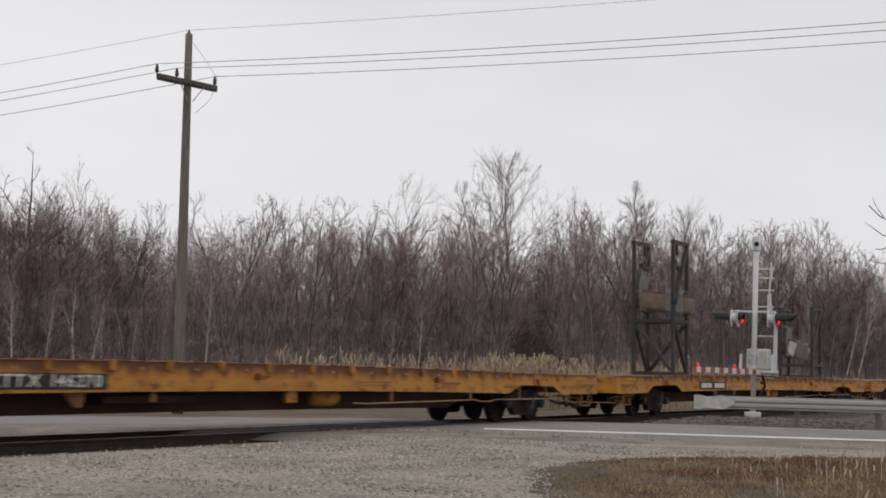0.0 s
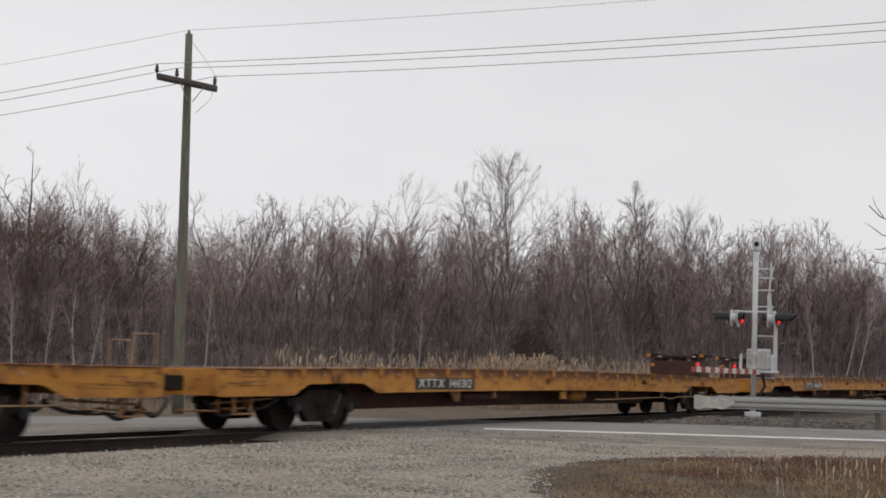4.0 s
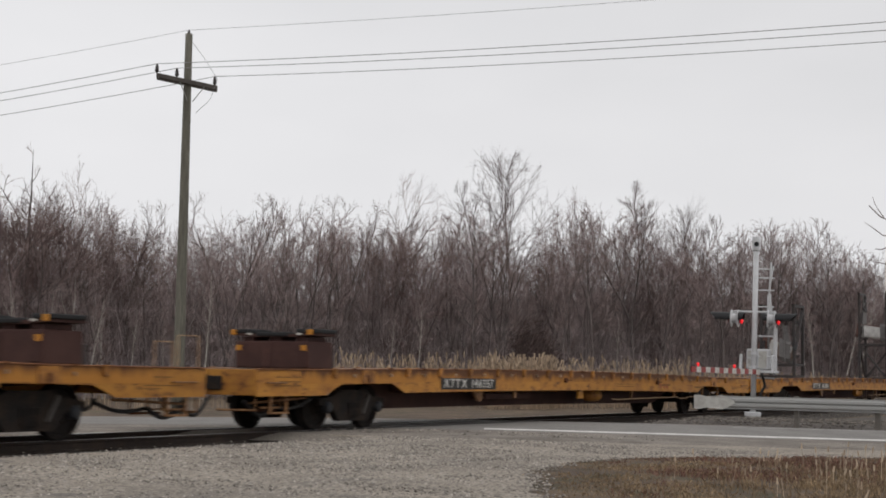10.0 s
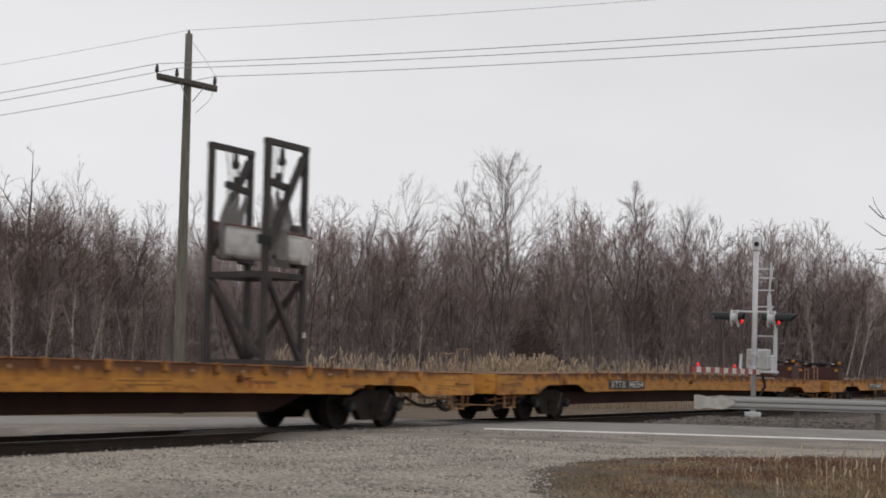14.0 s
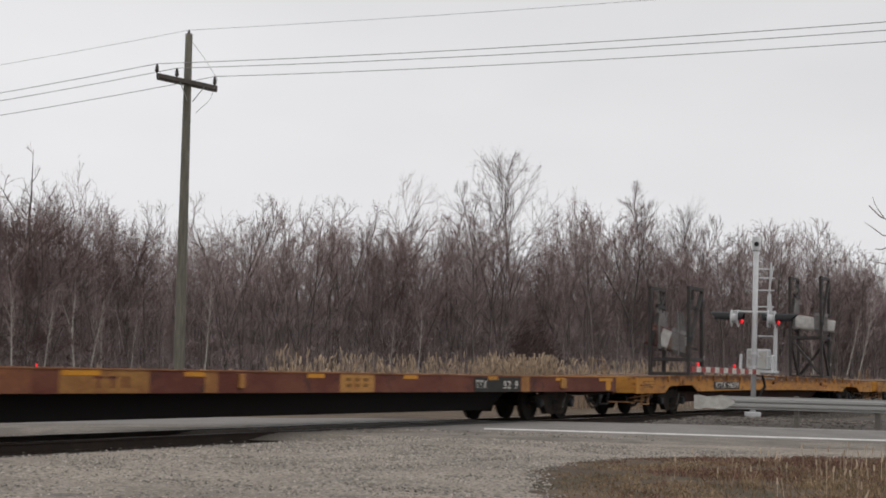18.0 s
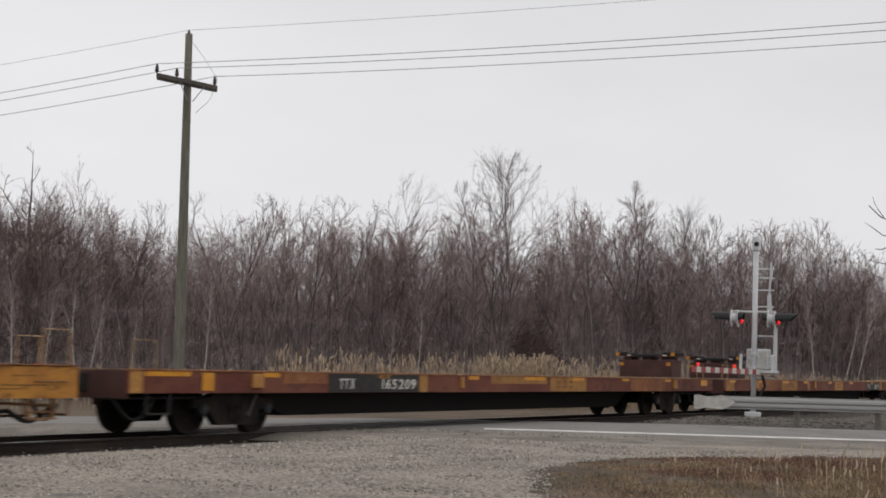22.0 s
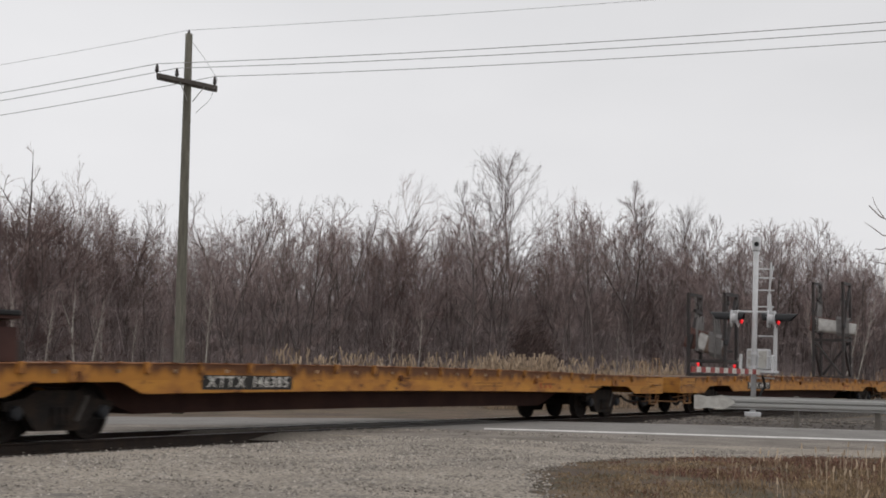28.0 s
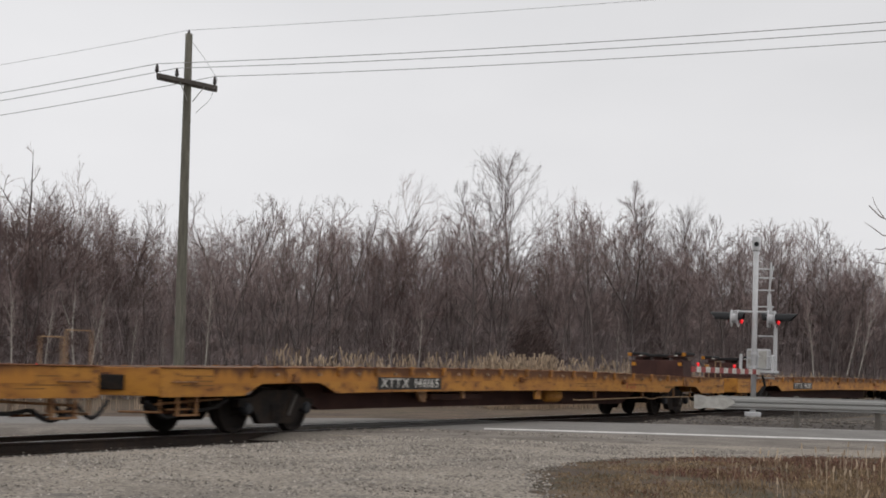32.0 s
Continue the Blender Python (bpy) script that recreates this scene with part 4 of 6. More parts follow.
# ---- what the cars carry ----
def build_rack(height, cross, slung):
    """A tall black frame that holds a slung sleeve."""
    rack = thing("sling_rack", "tall black steel sling rack with a hanging white sleeve", "load rack", "sling racks on the flat cars")
    L, W, H = 1.28, 0.61, height
    for s in (-1, 1):
        for xx in (0.06, L - 0.06):
            bm = bm_new()
            box(bm, xx - 0.053, xx + 0.053, s * W - 0.053, s * W + 0.053, 0, H, 0.008)
            part("post", bm, "frame", rack)
        bm = bm_new()
        bar(bm, (0, s * W, H + 0.01), (L, s * W, H + 0.01), 0.105)
        part("top_beam", bm, "frame", rack)
        bm = bm_new()
        bar(bm, (0.12, s * W, cross), (L - 0.12, s * W, cross), 0.10)
        part("cross_beam", bm, "frame", rack)
        bm = bm_new()
        bar(bm, (0.12, s * (W - 0.004), cross + 0.45), (L - 0.12, s * (W - 0.004), H - 0.15), 0.11)
        part("diagonal_brace", bm, "frame", rack)
        bm = bm_new()
        bar(bm, (0.0, s * W, 0.045), (L, s * W, 0.045), 0.11, 0.08)
        part("foot_beam", bm, "frame", rack)
    if cross > 1.2:
        for s in (-1, 1):
            bm = bm_new()
            bar(bm, (0.14, s * (W + 0.005), cross - 0.06), (L - 0.14, s * (W + 0.005), 0.12), 0.09)
            part("lower_brace", bm, "frame", rack)
        for xx in (0.06, L - 0.06):
            bm = bm_new()
            flip = 1 if xx > 0.5 else -1
            bar(bm, (xx, flip * (-W + 0.08), cross - 0.1), (xx, flip * (W - 0.08), 0.15), 0.09)
            part("end_brace", bm, "frame", rack)
    for xx in (0.06, L - 0.06):
        for z in (cross + 0.003, 0.047):
            bm = bm_new()
            bar(bm, (xx, -W + 0.06, z), (xx, W - 0.06, z), 0.10)
            part("tie_beam", bm, "frame", rack)
    # slung sleeve along the car, with spreader bars, chains and straps
    half = 0.92 if H > 3.5 else 0.66
    ax = Vector((0.22, -1, -0.14) if H > 3.5 else (0.22, -1, -0.34)).normalized()
    c = Vector((L / 2, -0.05 if H > 3.5 else 0.22, slung))
    a, b = c - ax * half, c + ax * half
    side = Vector((-ax.y, ax.x, 0)).normalized()
    up = ax.cross(side)

    def ring(bm, p, w, h, n=20):
        return [bm.verts.new(p + side * w * math.copysign(abs(math.cos(q)) ** 0.55, math.cos(q)) + up * h * math.copysign(abs(math.sin(q)) ** 0.55, math.sin(q)))
                for q in [j * math.tau / n for j in range(n)]]

    def sleeve(name, f0, f1, grow_by, mat, label, steps=8):
        bm = bm_new()
        rings = []
        for k in range(steps + 1):
            f = f0 + (f1 - f0) * k / steps
            taper = (0.30 if H > 3.5 else 0.33) * (1 - 0.16 * f) * (0.93 if f > 0.985 else 1)
            rings.append(ring(bm, a + (b - a) * f, 0.21 + grow_by, taper + grow_by))
        for r0, r1 in zip(rings, rings[1:]):
            for j in range(20):
                bm.faces.new((r0[j], r0[(j + 1) % 20], r1[(j + 1) % 20], r1[j]))
        bm.faces.new(rings[0][::-1])
        bm.faces.new(rings[-1])
        part(name, bm, mat, rack, label, smooth=False)

    if H > 3.5:
        bands = ((0.0, 0.10, "slingred"), (0.10, 1.0, "sling"))
    else:
        bands = ((0.0, 0.30, "slingred"), (0.30, 0.52, "sling"), (0.52, 0.68, "slingtan"), (0.68, 0.92, "sling"), (0.92, 1.0, "slingtan"))
    for f0, f1, m in bands:
        sleeve("sleeve_band", f0, f1, 0.004 * (m == "sling"), m, "band of the padded sleeve", 4)
    for e in (-1, 1):
        bm = bm_new()
        edge = [a.lerp(b, k / 6) + side * 0.19 * e + up * ((0.30 if H > 3.5 else 0.33) * (1 - 0.16 * k / 6) + 0.004) for k in range(7)]
        pipe(bm, edge, 0.022, 5)
        part("piping", bm, "slingred", rack, "red-brown edge piping")
    for s in (-1, 1):
        y = s * (W - 0.10)
        hook = Vector((L / 2, y, H - 0.04))
        sp = Vector((L / 2 - 0.02 + 0.08 * s, y, slung + (1.06 if H > 3.5 else 1.02)))
        tilt = Vector((1, 0, -0.12)).normalized()
        bm = bm_new()
        bar(bm, sp - tilt * 0.32, sp + tilt * 0.32, 0.10, 0.11)
        part("spreader_bar", bm, "frame", rack)
        bm = bm_new()
        tube(bm, hook - Vector((0, 0, 0.30)), hook, 0.055, 0.04, n=8)
        part("hoist_hook", bm, "frame", rack, "dark steel hoist hook")
        bm = bm_new()
        lathe(bm, [(0.03, -0.05), (0.075, -0.045), (0.075, 0.045), (0.03, 0.05)], axis="y", n=12, off=(hook.x, hook.y, hook.z - 0.24))
        part("pulley_block", bm, "frame", rack, "black pulley block")
        bm = bm_new()
        lathe(bm, [(0.03, -0.045), (0.085, -0.04), (0.085, 0.04), (0.03, 0.045)], axis="y", n=12, off=(sp.x, sp.y, sp.z + 0.13))
        part("pulley_block", bm, "frame", rack, "black pulley block")
        for d, up_to in ((-0.22, (-0.30, 0, 0.0)), (-0.10, (-0.16, 0, 0.0)), (0.0, (0.02, 0, -0.26)), (0.10, (0.06, 0, -0.26))):
            bm = bm_new()
            tube(bm, sp + tilt * d + Vector((0, 0, 0.03)), hook + Vector(up_to), 0.013, n=6)
            part("hoist_chain", bm, "chain", rack, "dull steel hoist chain")
        low_z = slung - 0.36
        yb = y * 0.95 if H > 3.5 else y * 0.55 + 0.14
        mid_b = c + ax * ((yb - c.y) / ax.y)
        # a webbing cradle round the sleeve, drawn up into three straps
        rise = sp.z - 0.14 - mid_b.z
        lean_x = sp.x - mid_b.x
        bm = bm_new()
        prism(bm, [(-0.27, -0.33), (0.27, -0.33), (0.33, 0.0), (0.33, 0.40), (0.28 + lean_x, rise), (0.22 + lean_x, rise), (0.15, 0.47), (0.03 + lean_x, rise), (-0.03 + lean_x, rise), (-0.15, 0.47),
                   (-0.22 + lean_x, rise), (-0.28 + lean_x, rise), (-0.33, 0.40), (-0.33, 0.0)], -0.022, 0.022)
        part("cradle_webbing", bm, "webbing", rack, "grey webbing cradle with three tapering straps", (mid_b.x, yb, mid_b.z))
        bm = bm_new()
        if s > 0:
            box(bm, mid_b.x - 0.235, mid_b.x + 0.235, yb - 0.15, yb + 0.15, mid_b.z - 0.335, mid_b.z - 0.26, 0.02)
            part("belt", bm, "belt", rack, "grey-brown belt under the sleeve")
        else:
            wrap = 0.25 if H > 3.5 else 0.20
            lines = []
            for yy in (yb + wrap, yb - wrap):
                end = a + ax * ((yy - a.y) / ax.y)
                lines.append([bm.verts.new((end.x + dx, yy, end.z + dz)) for dx, dz in ((0.15, 0.45), (0.245, 0.34), (0.255, -0.20), (0.16, -0.345), (-0.16, -0.345), (-0.255, -0.20), (-0.245, 0.34), (-0.15, 0.45))])
            for k in range(7):
                bm.faces.new((lines[0][k], lines[0][k + 1], lines[1][k + 1], lines[1][k]))
            part("belt", bm, "webbing", rack, "wide grey webbing belt round the sleeve").modifiers.new("thick", "SOLIDIFY").thickness = 0.018
        for d in (-0.25, 0.0, 0.25):
            bm = bm_new()
            loop = [(sp.x + d + 0.045 * math.cos(q), y, sp.z - 0.105 + 0.075 * math.sin(q)) for q in [k * math.tau / 10 for k in range(11)]]
            pipe(bm, loop, 0.016, 5)
            part("shackle", bm, "chain", rack, "dull steel shackle")
        bm = bm_new()
        bar(bm, (sp.x - 0.1, y * 1.0, low_z + 0.13), (sp.x + 0.50, y * 1.0, low_z + 0.10), 0.05, 0.07)
        part("belt_bar", bm, "frame", rack)
    bm = bm_new()
    box(bm, -0.28, 0.10, -W - 0.10, -W - 0.06, slung - 0.06, slung + 0.10, 0.01)
    part("rubber_buffer", bm, "pad", rack, "black rubber buffer")
    bm = bm_new()
    box(bm, L - 0.30, L + 0.10, W - 0.05, W + 0.09, slung - 0.30, slung - 0.12, 0.01)
    part("rubber_buffer", bm, "pad", rack, "black rubber buffer")
    bm = bm_new()
    box(bm, L - 0.10, L - 0.02, -W - 0.067, -W - 0.061, 0.50, 0.60)
    part("tag", bm, "white", rack, "small white tag")
    return rack


def build_saddle():
    """A low brown cross-bolster with black pads and orange reflectors."""
    sd = thing("cross_saddle", "low oxide-brown steel saddle with black pads and orange reflectors", "load saddle", "saddles on the flat cars")
    bm = bm_new()
    box(bm, -0.40, 0.40, -0.81, 0.81, 0, 0.49, 0.015)
    part("base_box", bm, "saddle", sd)
    for y0, y1 in ((-0.72, -0.46), (-0.13, 0.13), (0.46, 0.72)):
        bm = bm_new()
        box(bm, -0.30, 0.30, y0, y1, 0.488, 0.575, 0.01)
        part("riser", bm, "saddle", sd, "oxide-brown riser block")
    bm = bm_new()
    prism(bm, [(-0.88, 0.60), (-0.44, 0.57), (0.44, 0.57), (0.88, 0.60), (0.88, 0.655), (0.44, 0.625), (-0.44, 0.625), (-0.88, 0.655)], -0.38, 0.38)
    bmesh.ops.rotate(bm, verts=bm.verts[:], cent=(0, 0, 0), matrix=Matrix.Rotation(radians(90), 3, "Z"))
    part("top_beam", bm, "saddle", sd, "oxide-brown cross beam")
    for y0, y1, zt in ((-0.92, -0.54, 0.715), (0.54, 0.92, 0.715), (-0.36, 0.36, 0.655)):
        bm = bm_new()
        box(bm, -0.405, 0.36, y0, y1, zt - 0.075, zt, 0.015)
        part("rubber_pad", bm, "pad", sd, "black rubber pad")
    for y0, y1 in ((-0.79, -0.55), (0.0, 0.20), (0.55, 0.79)):
        bm = bm_new()
        box(bm, -0.412, -0.398, y0, y1, 0.03, 0.46, 0.006)
        part("web_plate", bm, "saddle", sd)
    for y, z in ((-0.72, 0.37), (0.72, 0.37), (-0.85, 0.655), (0.85, 0.655)):
        bm = bm_new()
        x0 = -0.418
        box(bm, x0 - 0.01, x0 + 0.005, y - 0.06, y + 0.06, z - 0.048, z + 0.048, 0.003)
        part("reflector", bm, "orange", sd, "orange reflector")
    for y in (-0.60, 0.50):
        bm = bm_new()
        box(bm, -0.42, -0.395, y - 0.05, y + 0.05, 0.605, 0.64)
        part("tag", bm, "white", sd, "small white tag")
    bm = bm_new()
    box(bm, 0.40, 0.62, -0.7, 0.3, 0, 0.30, 0.01)
    part("end_box", bm, "frame", sd)
    return sd


LOADS = []      # (thing, distance behind the reference car, place on the car, height, turned)
tall = build_rack(3.90, 1.58, 2.14)
low = build_rack(2.62, 0.48, 1.06)
saddle = build_saddle()
carriers = [b for b in (-85.8, 0.0, 85.5, 170.16, 255.96)]
first = True
for b in carriers:
    r1, r2 = (tall, low) if first else (copy_thing(tall, pose(0, 0, 0)), copy_thing(low, pose(0, 0, 0)))
    fore, aft = (r2, r1) if b < -80 else (r1, r2)
    LOADS += [(fore, b, 6.05, -0.61), (aft, b, -9.03, -0.61)]
    first = False
for o in tall.children:      # the leading rack's sleeve takes the duller tan fabric
    if o.name.startswith("sleeve_band"):
        o.material_slots[0].link = "OBJECT"
        o.material_slots[0].material = M["slingtan"]
sad_at = [(-57.2, -11.6), (-28.6, 10.5), (28.6, -11.6), (57.2, 10.4), (114.0, -11.6), (142.05, 10.4), (198.76, -11.6), (227.36, 10.4)]
for k, (b, x) in enumerate(sad_at):
    LOADS.append((saddle if k == 0 else copy_thing(saddle, pose(0, 0, 0)), b, x, -0.53))


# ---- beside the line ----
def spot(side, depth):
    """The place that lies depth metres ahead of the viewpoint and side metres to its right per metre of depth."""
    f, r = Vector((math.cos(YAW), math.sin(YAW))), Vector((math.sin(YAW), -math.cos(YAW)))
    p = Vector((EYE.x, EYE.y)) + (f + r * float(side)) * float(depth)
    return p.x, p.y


def sagging(a, b, sag, n=20):
    a, b = Vector(a), Vector(b)
    return [a.lerp(b, k / n) - Vector((0, 0, 4 * sag * (k / n) * (1 - k / n))) for k in range(n + 1)]


PX, PY = 32.6, 10.05
pole = thing("utility_pole", "weathered grey-green timber utility pole with one crossarm", "utility pole", m=pose(PX, PY, 0))
bm = bm_new()
lathe(bm, [(0.165 - 0.065 * k / 8, -0.3 + 10.85 * k / 8) for k in range(9)], axis="z", n=14)
part("pole_shaft", bm, "pole", pole, smooth=True)
armd = Vector((0.985, -0.17, 0))
armn = Vector((0.17, 0.985, 0))
for s, z, la, lb in ((-1, 9.14, -1.22, 0.95), (1, 9.16, -0.95, 1.22)):
    bm = bm_new()
    bar(bm, armd * la + armn * 0.15 * s + Vector((0, 0, z)), armd * lb + armn * 0.15 * s + Vector((0, 0, z)), 0.10, 0.12)
    part("crossarm", bm, "arm", pole, "dark weathered timber crossarm")
for d in (-0.45, 0.45):
    bm = bm_new()
    tube(bm, armd * d + armn * -0.2 + Vector((0, 0, 9.08)), armd * 0.10 * (1 if d > 0 else -1) + armn * -0.12 + Vector((0, 0, 8.62)), 0.014, n=5)
    part("arm_brace", bm, "galv", pole, "thin steel arm brace")
TIPS = []
for d in (-1.12, -0.40, 1.02):
    bm = bm_new()
    lathe(bm, [(0.015, 0), (0.03, 0.06), (0.055, 0.08), (0.06, 0.13), (0.04, 0.15), (0.055, 0.19), (0.03, 0.24), (0.035, 0.27), (0.01, 0.29)], axis="z", n=12)
    base = armd * d + Vector((0, 0, 9.21))
    part("insulator", bm, "insul", pole, "dark glazed pin insulator", base, smooth=True)
    TIPS.append(base + Vector((PX, PY, 0.29)))
bm = bm_new()
lathe(bm, [(0.02, 0), (0.04, 0.05), (0.02, 0.12)], axis="z", n=10)
part("top_pin", bm, "insul", pole, at=(0, 0, 10.55))
TIPS.append(Vector((PX, PY, 10.66)))
bm = bm_new()
pipe(bm, [(0.02, -0.12, 10.3), (0.25, -0.35, 9.9), (0.55, -0.62, 9.30), (0.40, -0.50, 8.7), (0.15, -0.2, 8.3)], 0.006, 4)
part("jumper_wire", bm, "wire", pole)
# the line runs on across the road and away behind the wood
for tip, sag_r, sag_l in zip(TIPS, (0.37, 0.40, 0.36, 0.30), (0.85, 0.88, 0.92, 0.75)):
    thick = 0.0055 if tip is TIPS[-1] else 0.0095
    for (ex, ey, ez), sag in (((4.0, -37.8, 0.0), sag_r), ((-4.0, 46.0, -1.0), sag_l)):
        cu = bpy.data.curves.new("overhead_wire", "CURVE")
        cu.dimensions, cu.bevel_depth, cu.bevel_resolution = "3D", thick, 1
        sp = cu.splines.new("POLY")
        pts = sagging(tip, tip + Vector((ex, ey, ez)), sag)
        sp.points.add(len(pts) - 1)
        for pt, co in zip(sp.points, pts):
            pt.co = (*co, 1)
        cu.materials.append(M["wire"])
        tagged(new("overhead_wire", cu), "thin grey overhead power wire strung from the pole", "power line", "overhead wires")
for ex, ey in ((4.0, -37.8), (-4.0, 46.0)):
    far_pole = thing("utility_pole", "weathered timber utility pole further along the line", "utility pole", m=pose(PX + ex, PY + ey, 0))
    bm = bm_new()
    tube(bm, (0, 0, -0.6), (0, 0, 10.6), 0.165, 0.10, n=12)
    part("pole_shaft", bm, "pole", far_pole, smooth=True)
    bm = bm_new()
    bar(bm, armd * -0.95 + Vector((0, 0, 9.14)), armd * 0.95 + Vector((0, 0, 9.14)), 0.10, 0.12)
    part("crossarm", bm, "arm", far_pole)

# crossing signal
MX, MY = 41.1, -3.62
sig = thing("crossing_signal", "aluminium-painted crossing signal mast with red flashing lamps", "railway signal", m=pose(MX, MY, 0, 1.15, 0.64, 0))
bm = bm_new()
tube(bm, (0, 0, 0.10), (0, 0, 4.74), 0.075, n=16)
part("mast", bm, "alu", sig, smooth=True)
bm = bm_new()
lathe(bm, [(0.46, -0.30), (0.42, -0.12), (0.30, -0.02), (0.16, 0.04)], axis="z", n=12)
part("pedestal", bm, "concrete", sig, "pale concrete footing")
bm = bm_new()
box(bm, -0.19, 0.19, -0.19, 0.19, 0.03, 0.16, 0.02)
part("base_casting", bm, "alu", sig)
bm = bm_new()
lathe(bm, [(0.09, 4.70), (0.12, 4.74), (0.12, 5.05), (0.10, 5.12), (0.03, 5.15)], axis="z", n=16)
part("bell", bm, "alu", sig, "grey bell housing on top")
bm = bm_new()
tube(bm, (-0.11, -0.04, 4.90), (-0.14, -0.05, 4.90), 0.07, n=12)
part("bell_gong", bm, "hood", sig)
# ladder on the far right of the mast
lad = Vector((0.16, -0.56, 0))
bm = bm_new()
tube(bm, (lad.x, lad.y, 1.22), (lad.x, lad.y, 2.55), 0.06, n=8)
part("ladder_post", bm, "alu", sig)
for pts in ([(0.10, -0.34, 2.55), (0.12, -0.36, 3.1), (0.12, -0.40, 4.4)], [(0.13, -0.46, 2.9), (0.12, -0.36, 3.6), (0.14, -0.46, 4.3)]):
    bm = bm_new()
    pipe(bm, pts, 0.025, 6)
    part("ladder_rail", bm, "alu", sig)
bm = bm_new()
box(bm, 0.08, 0.16, -0.42, -0.32, 2.55, 3.5, 0.01)
part("ladder_guard", bm, "alu", sig)
for z in (1.12, 1.72, 2.3, 3.13, 3.6, 3.95, 4.2):
    bm = bm_new()
    tube(bm, (0, 0, z), (lad.x, lad.y + (0.06 if z > 3 else 0), z), 0.022, n=6)
    part("ladder_rung", bm, "alu", sig)
# lamp arms and lamps
lampdir = Vector((-0.29, 0.957, 0))
lat = Vector((0.957, 0.29, 0))
bm = bm_new()
tube(bm, lampdir * -0.55 + Vector((0, 0, 2.98)), lampdir * 0.62 + Vector((0, 0, 2.98)), 0.03, n=8)
part("lamp_arm", bm, "alu", sig)


def lamp(pos, heading, reach, lit):
    d = Vector((math.cos(radians(heading)), math.sin(radians(heading)), 0))
    q = Matrix((Vector((0, 0, 1)).cross(d), Vector((0, 0, 1)), d)).transposed().to_4x4()
    bm = bm_new()
    lathe(bm, [(0.06, -0.20), (0.13, -0.14), (0.15, 0.0), (0.15, 0.02)], axis="z", n=18)
    l = part("lamp", bm, "alu", sig, "silver lamp housing", Matrix.Translation(pos) @ q)
    bm = bm_new()
    lathe(bm, [(0.235, -0.035), (0.25, -0.03), (0.25, -0.015), (0.235, -0.01)], axis="z", n=22)
    part("backing_disc", bm, "alu", l, "pale grey backing disc")
    bm = bm_new()
    lathe(bm, [(0.135, 0.02), (0.11, 0.05), (0.05, 0.065)], axis="z", n=18)
    part("lens", bm, "reddark", l, "dark red lens")
    if lit:
        bm = bm_new()
        lathe(bm, [(0.068, 0.062), (0.06, 0.10), (0.03, 0.12)], axis="z", n=12, off=(0, -0.08, 0))
        part("lit_bulb", bm, "redlamp", l, "glowing red light")
    bm = bm_new()
    n = 14
    angs = [radians(-15 + 210 * k / n) for k in range(n + 1)]
    r0 = [bm.verts.new((0.17 * math.cos(a), 0.17 * math.sin(a), 0.0)) for a in angs]
    r1 = [bm.verts.new((0.165 * math.cos(a), 0.16 * math.sin(a) + 0.01, reach * (0.72 + 0.28 * max(0.0, math.sin(a))))) for a in angs]
    for k in range(n):
        bm.faces.new((r0[k], r0[k + 1], r1[k + 1], r1[k]))
    hd = part("hood", mesh_of("hood", bm, "hood"), None, l)
    md = hd.modifiers.new("thick", "SOLIDIFY")
    md.thickness = 0.012


UPZ = Vector((0, 0, 2.78))
for s in (-1, 1):
    base = lampdir * (0.58 if s > 0 else 0.44) * s
    lamp(base + UPZ + Vector((-0.10, 0.06, 0)), 99, 0.60 if s > 0 else 0.18, False)
    lamp(base + UPZ + Vector((0.02, -0.14, 0)), 276, 0.62 if s < 0 else 0.16, True)
    bm = bm_new()
    tube(bm, base + UPZ + Vector((0, 0, 0.18)), base + UPZ - Vector((0, 0, 0.02)), 0.05, n=8)
    part("lamp_bracket", bm, "alu", sig)
# gate machine
bm = bm_new()
box(bm, 0.05, 0.39, -0.38, 0.24, 1.36, 1.94, 0.03)
gm = part("gate_machine", bm, "alu", sig, "silver gate mechanism box")
for y0, y1, z0, z1 in ((-0.35, -0.12, 1.40, 1.88), (0.02, 0.20, 1.40, 1.66), (0.02, 0.20, 1.70, 1.88)):
    bm = bm_new()
    box(bm, 0.032, 0.046, y0, y1, z0, z1, 0.006)
    part("cover_plate", bm, "galvend", gm, "worn grey cover plate")
for z in (1.42, 1.80):
    bm = bm_new()
    lathe(bm, [(0.076, z - 0.03), (0.10, z - 0.025), (0.10, z + 0.025), (0.076, z + 0.03)], axis="z", n=14)
    box(bm, 0.06, 0.12, -0.05, 0.05, z - 0.03, z + 0.03)
    part("mast_clamp", bm, "alu", gm, "silver clamp round the mast")
for y, z in ((-0.30, 1.55), (-0.30, 1.75), (0.11, 1.55)):
    bm = bm_new()
    tube(bm, (0.03, y, z), (-0.01, y, z), 0.028, n=8)
    part("cover_knob", bm, "galvend", gm)
for y in (-0.54, 0.38):
    bm = bm_new()
    box(bm, -0.06, 0.06, y - 0.03, y + 0.03, 1.30, 1.78, 0.01)
    part("counterweight_arm", bm, "alu", sig)
bm = bm_new()
box(bm, -0.22, 0.22, -0.66, 0.52, 1.26, 1.33, 0.01)
part("machine_shelf", bm, "alu", sig)
bm = bm_new()
pipe(bm, [(0.0, -0.25, 1.2), (0.05, -0.32, 0.9), (0.0, -0.12, 0.5), (0, 0, 0.3)], 0.04, 6)
part("cable", bm, "hose", sig, "black cable conduit")


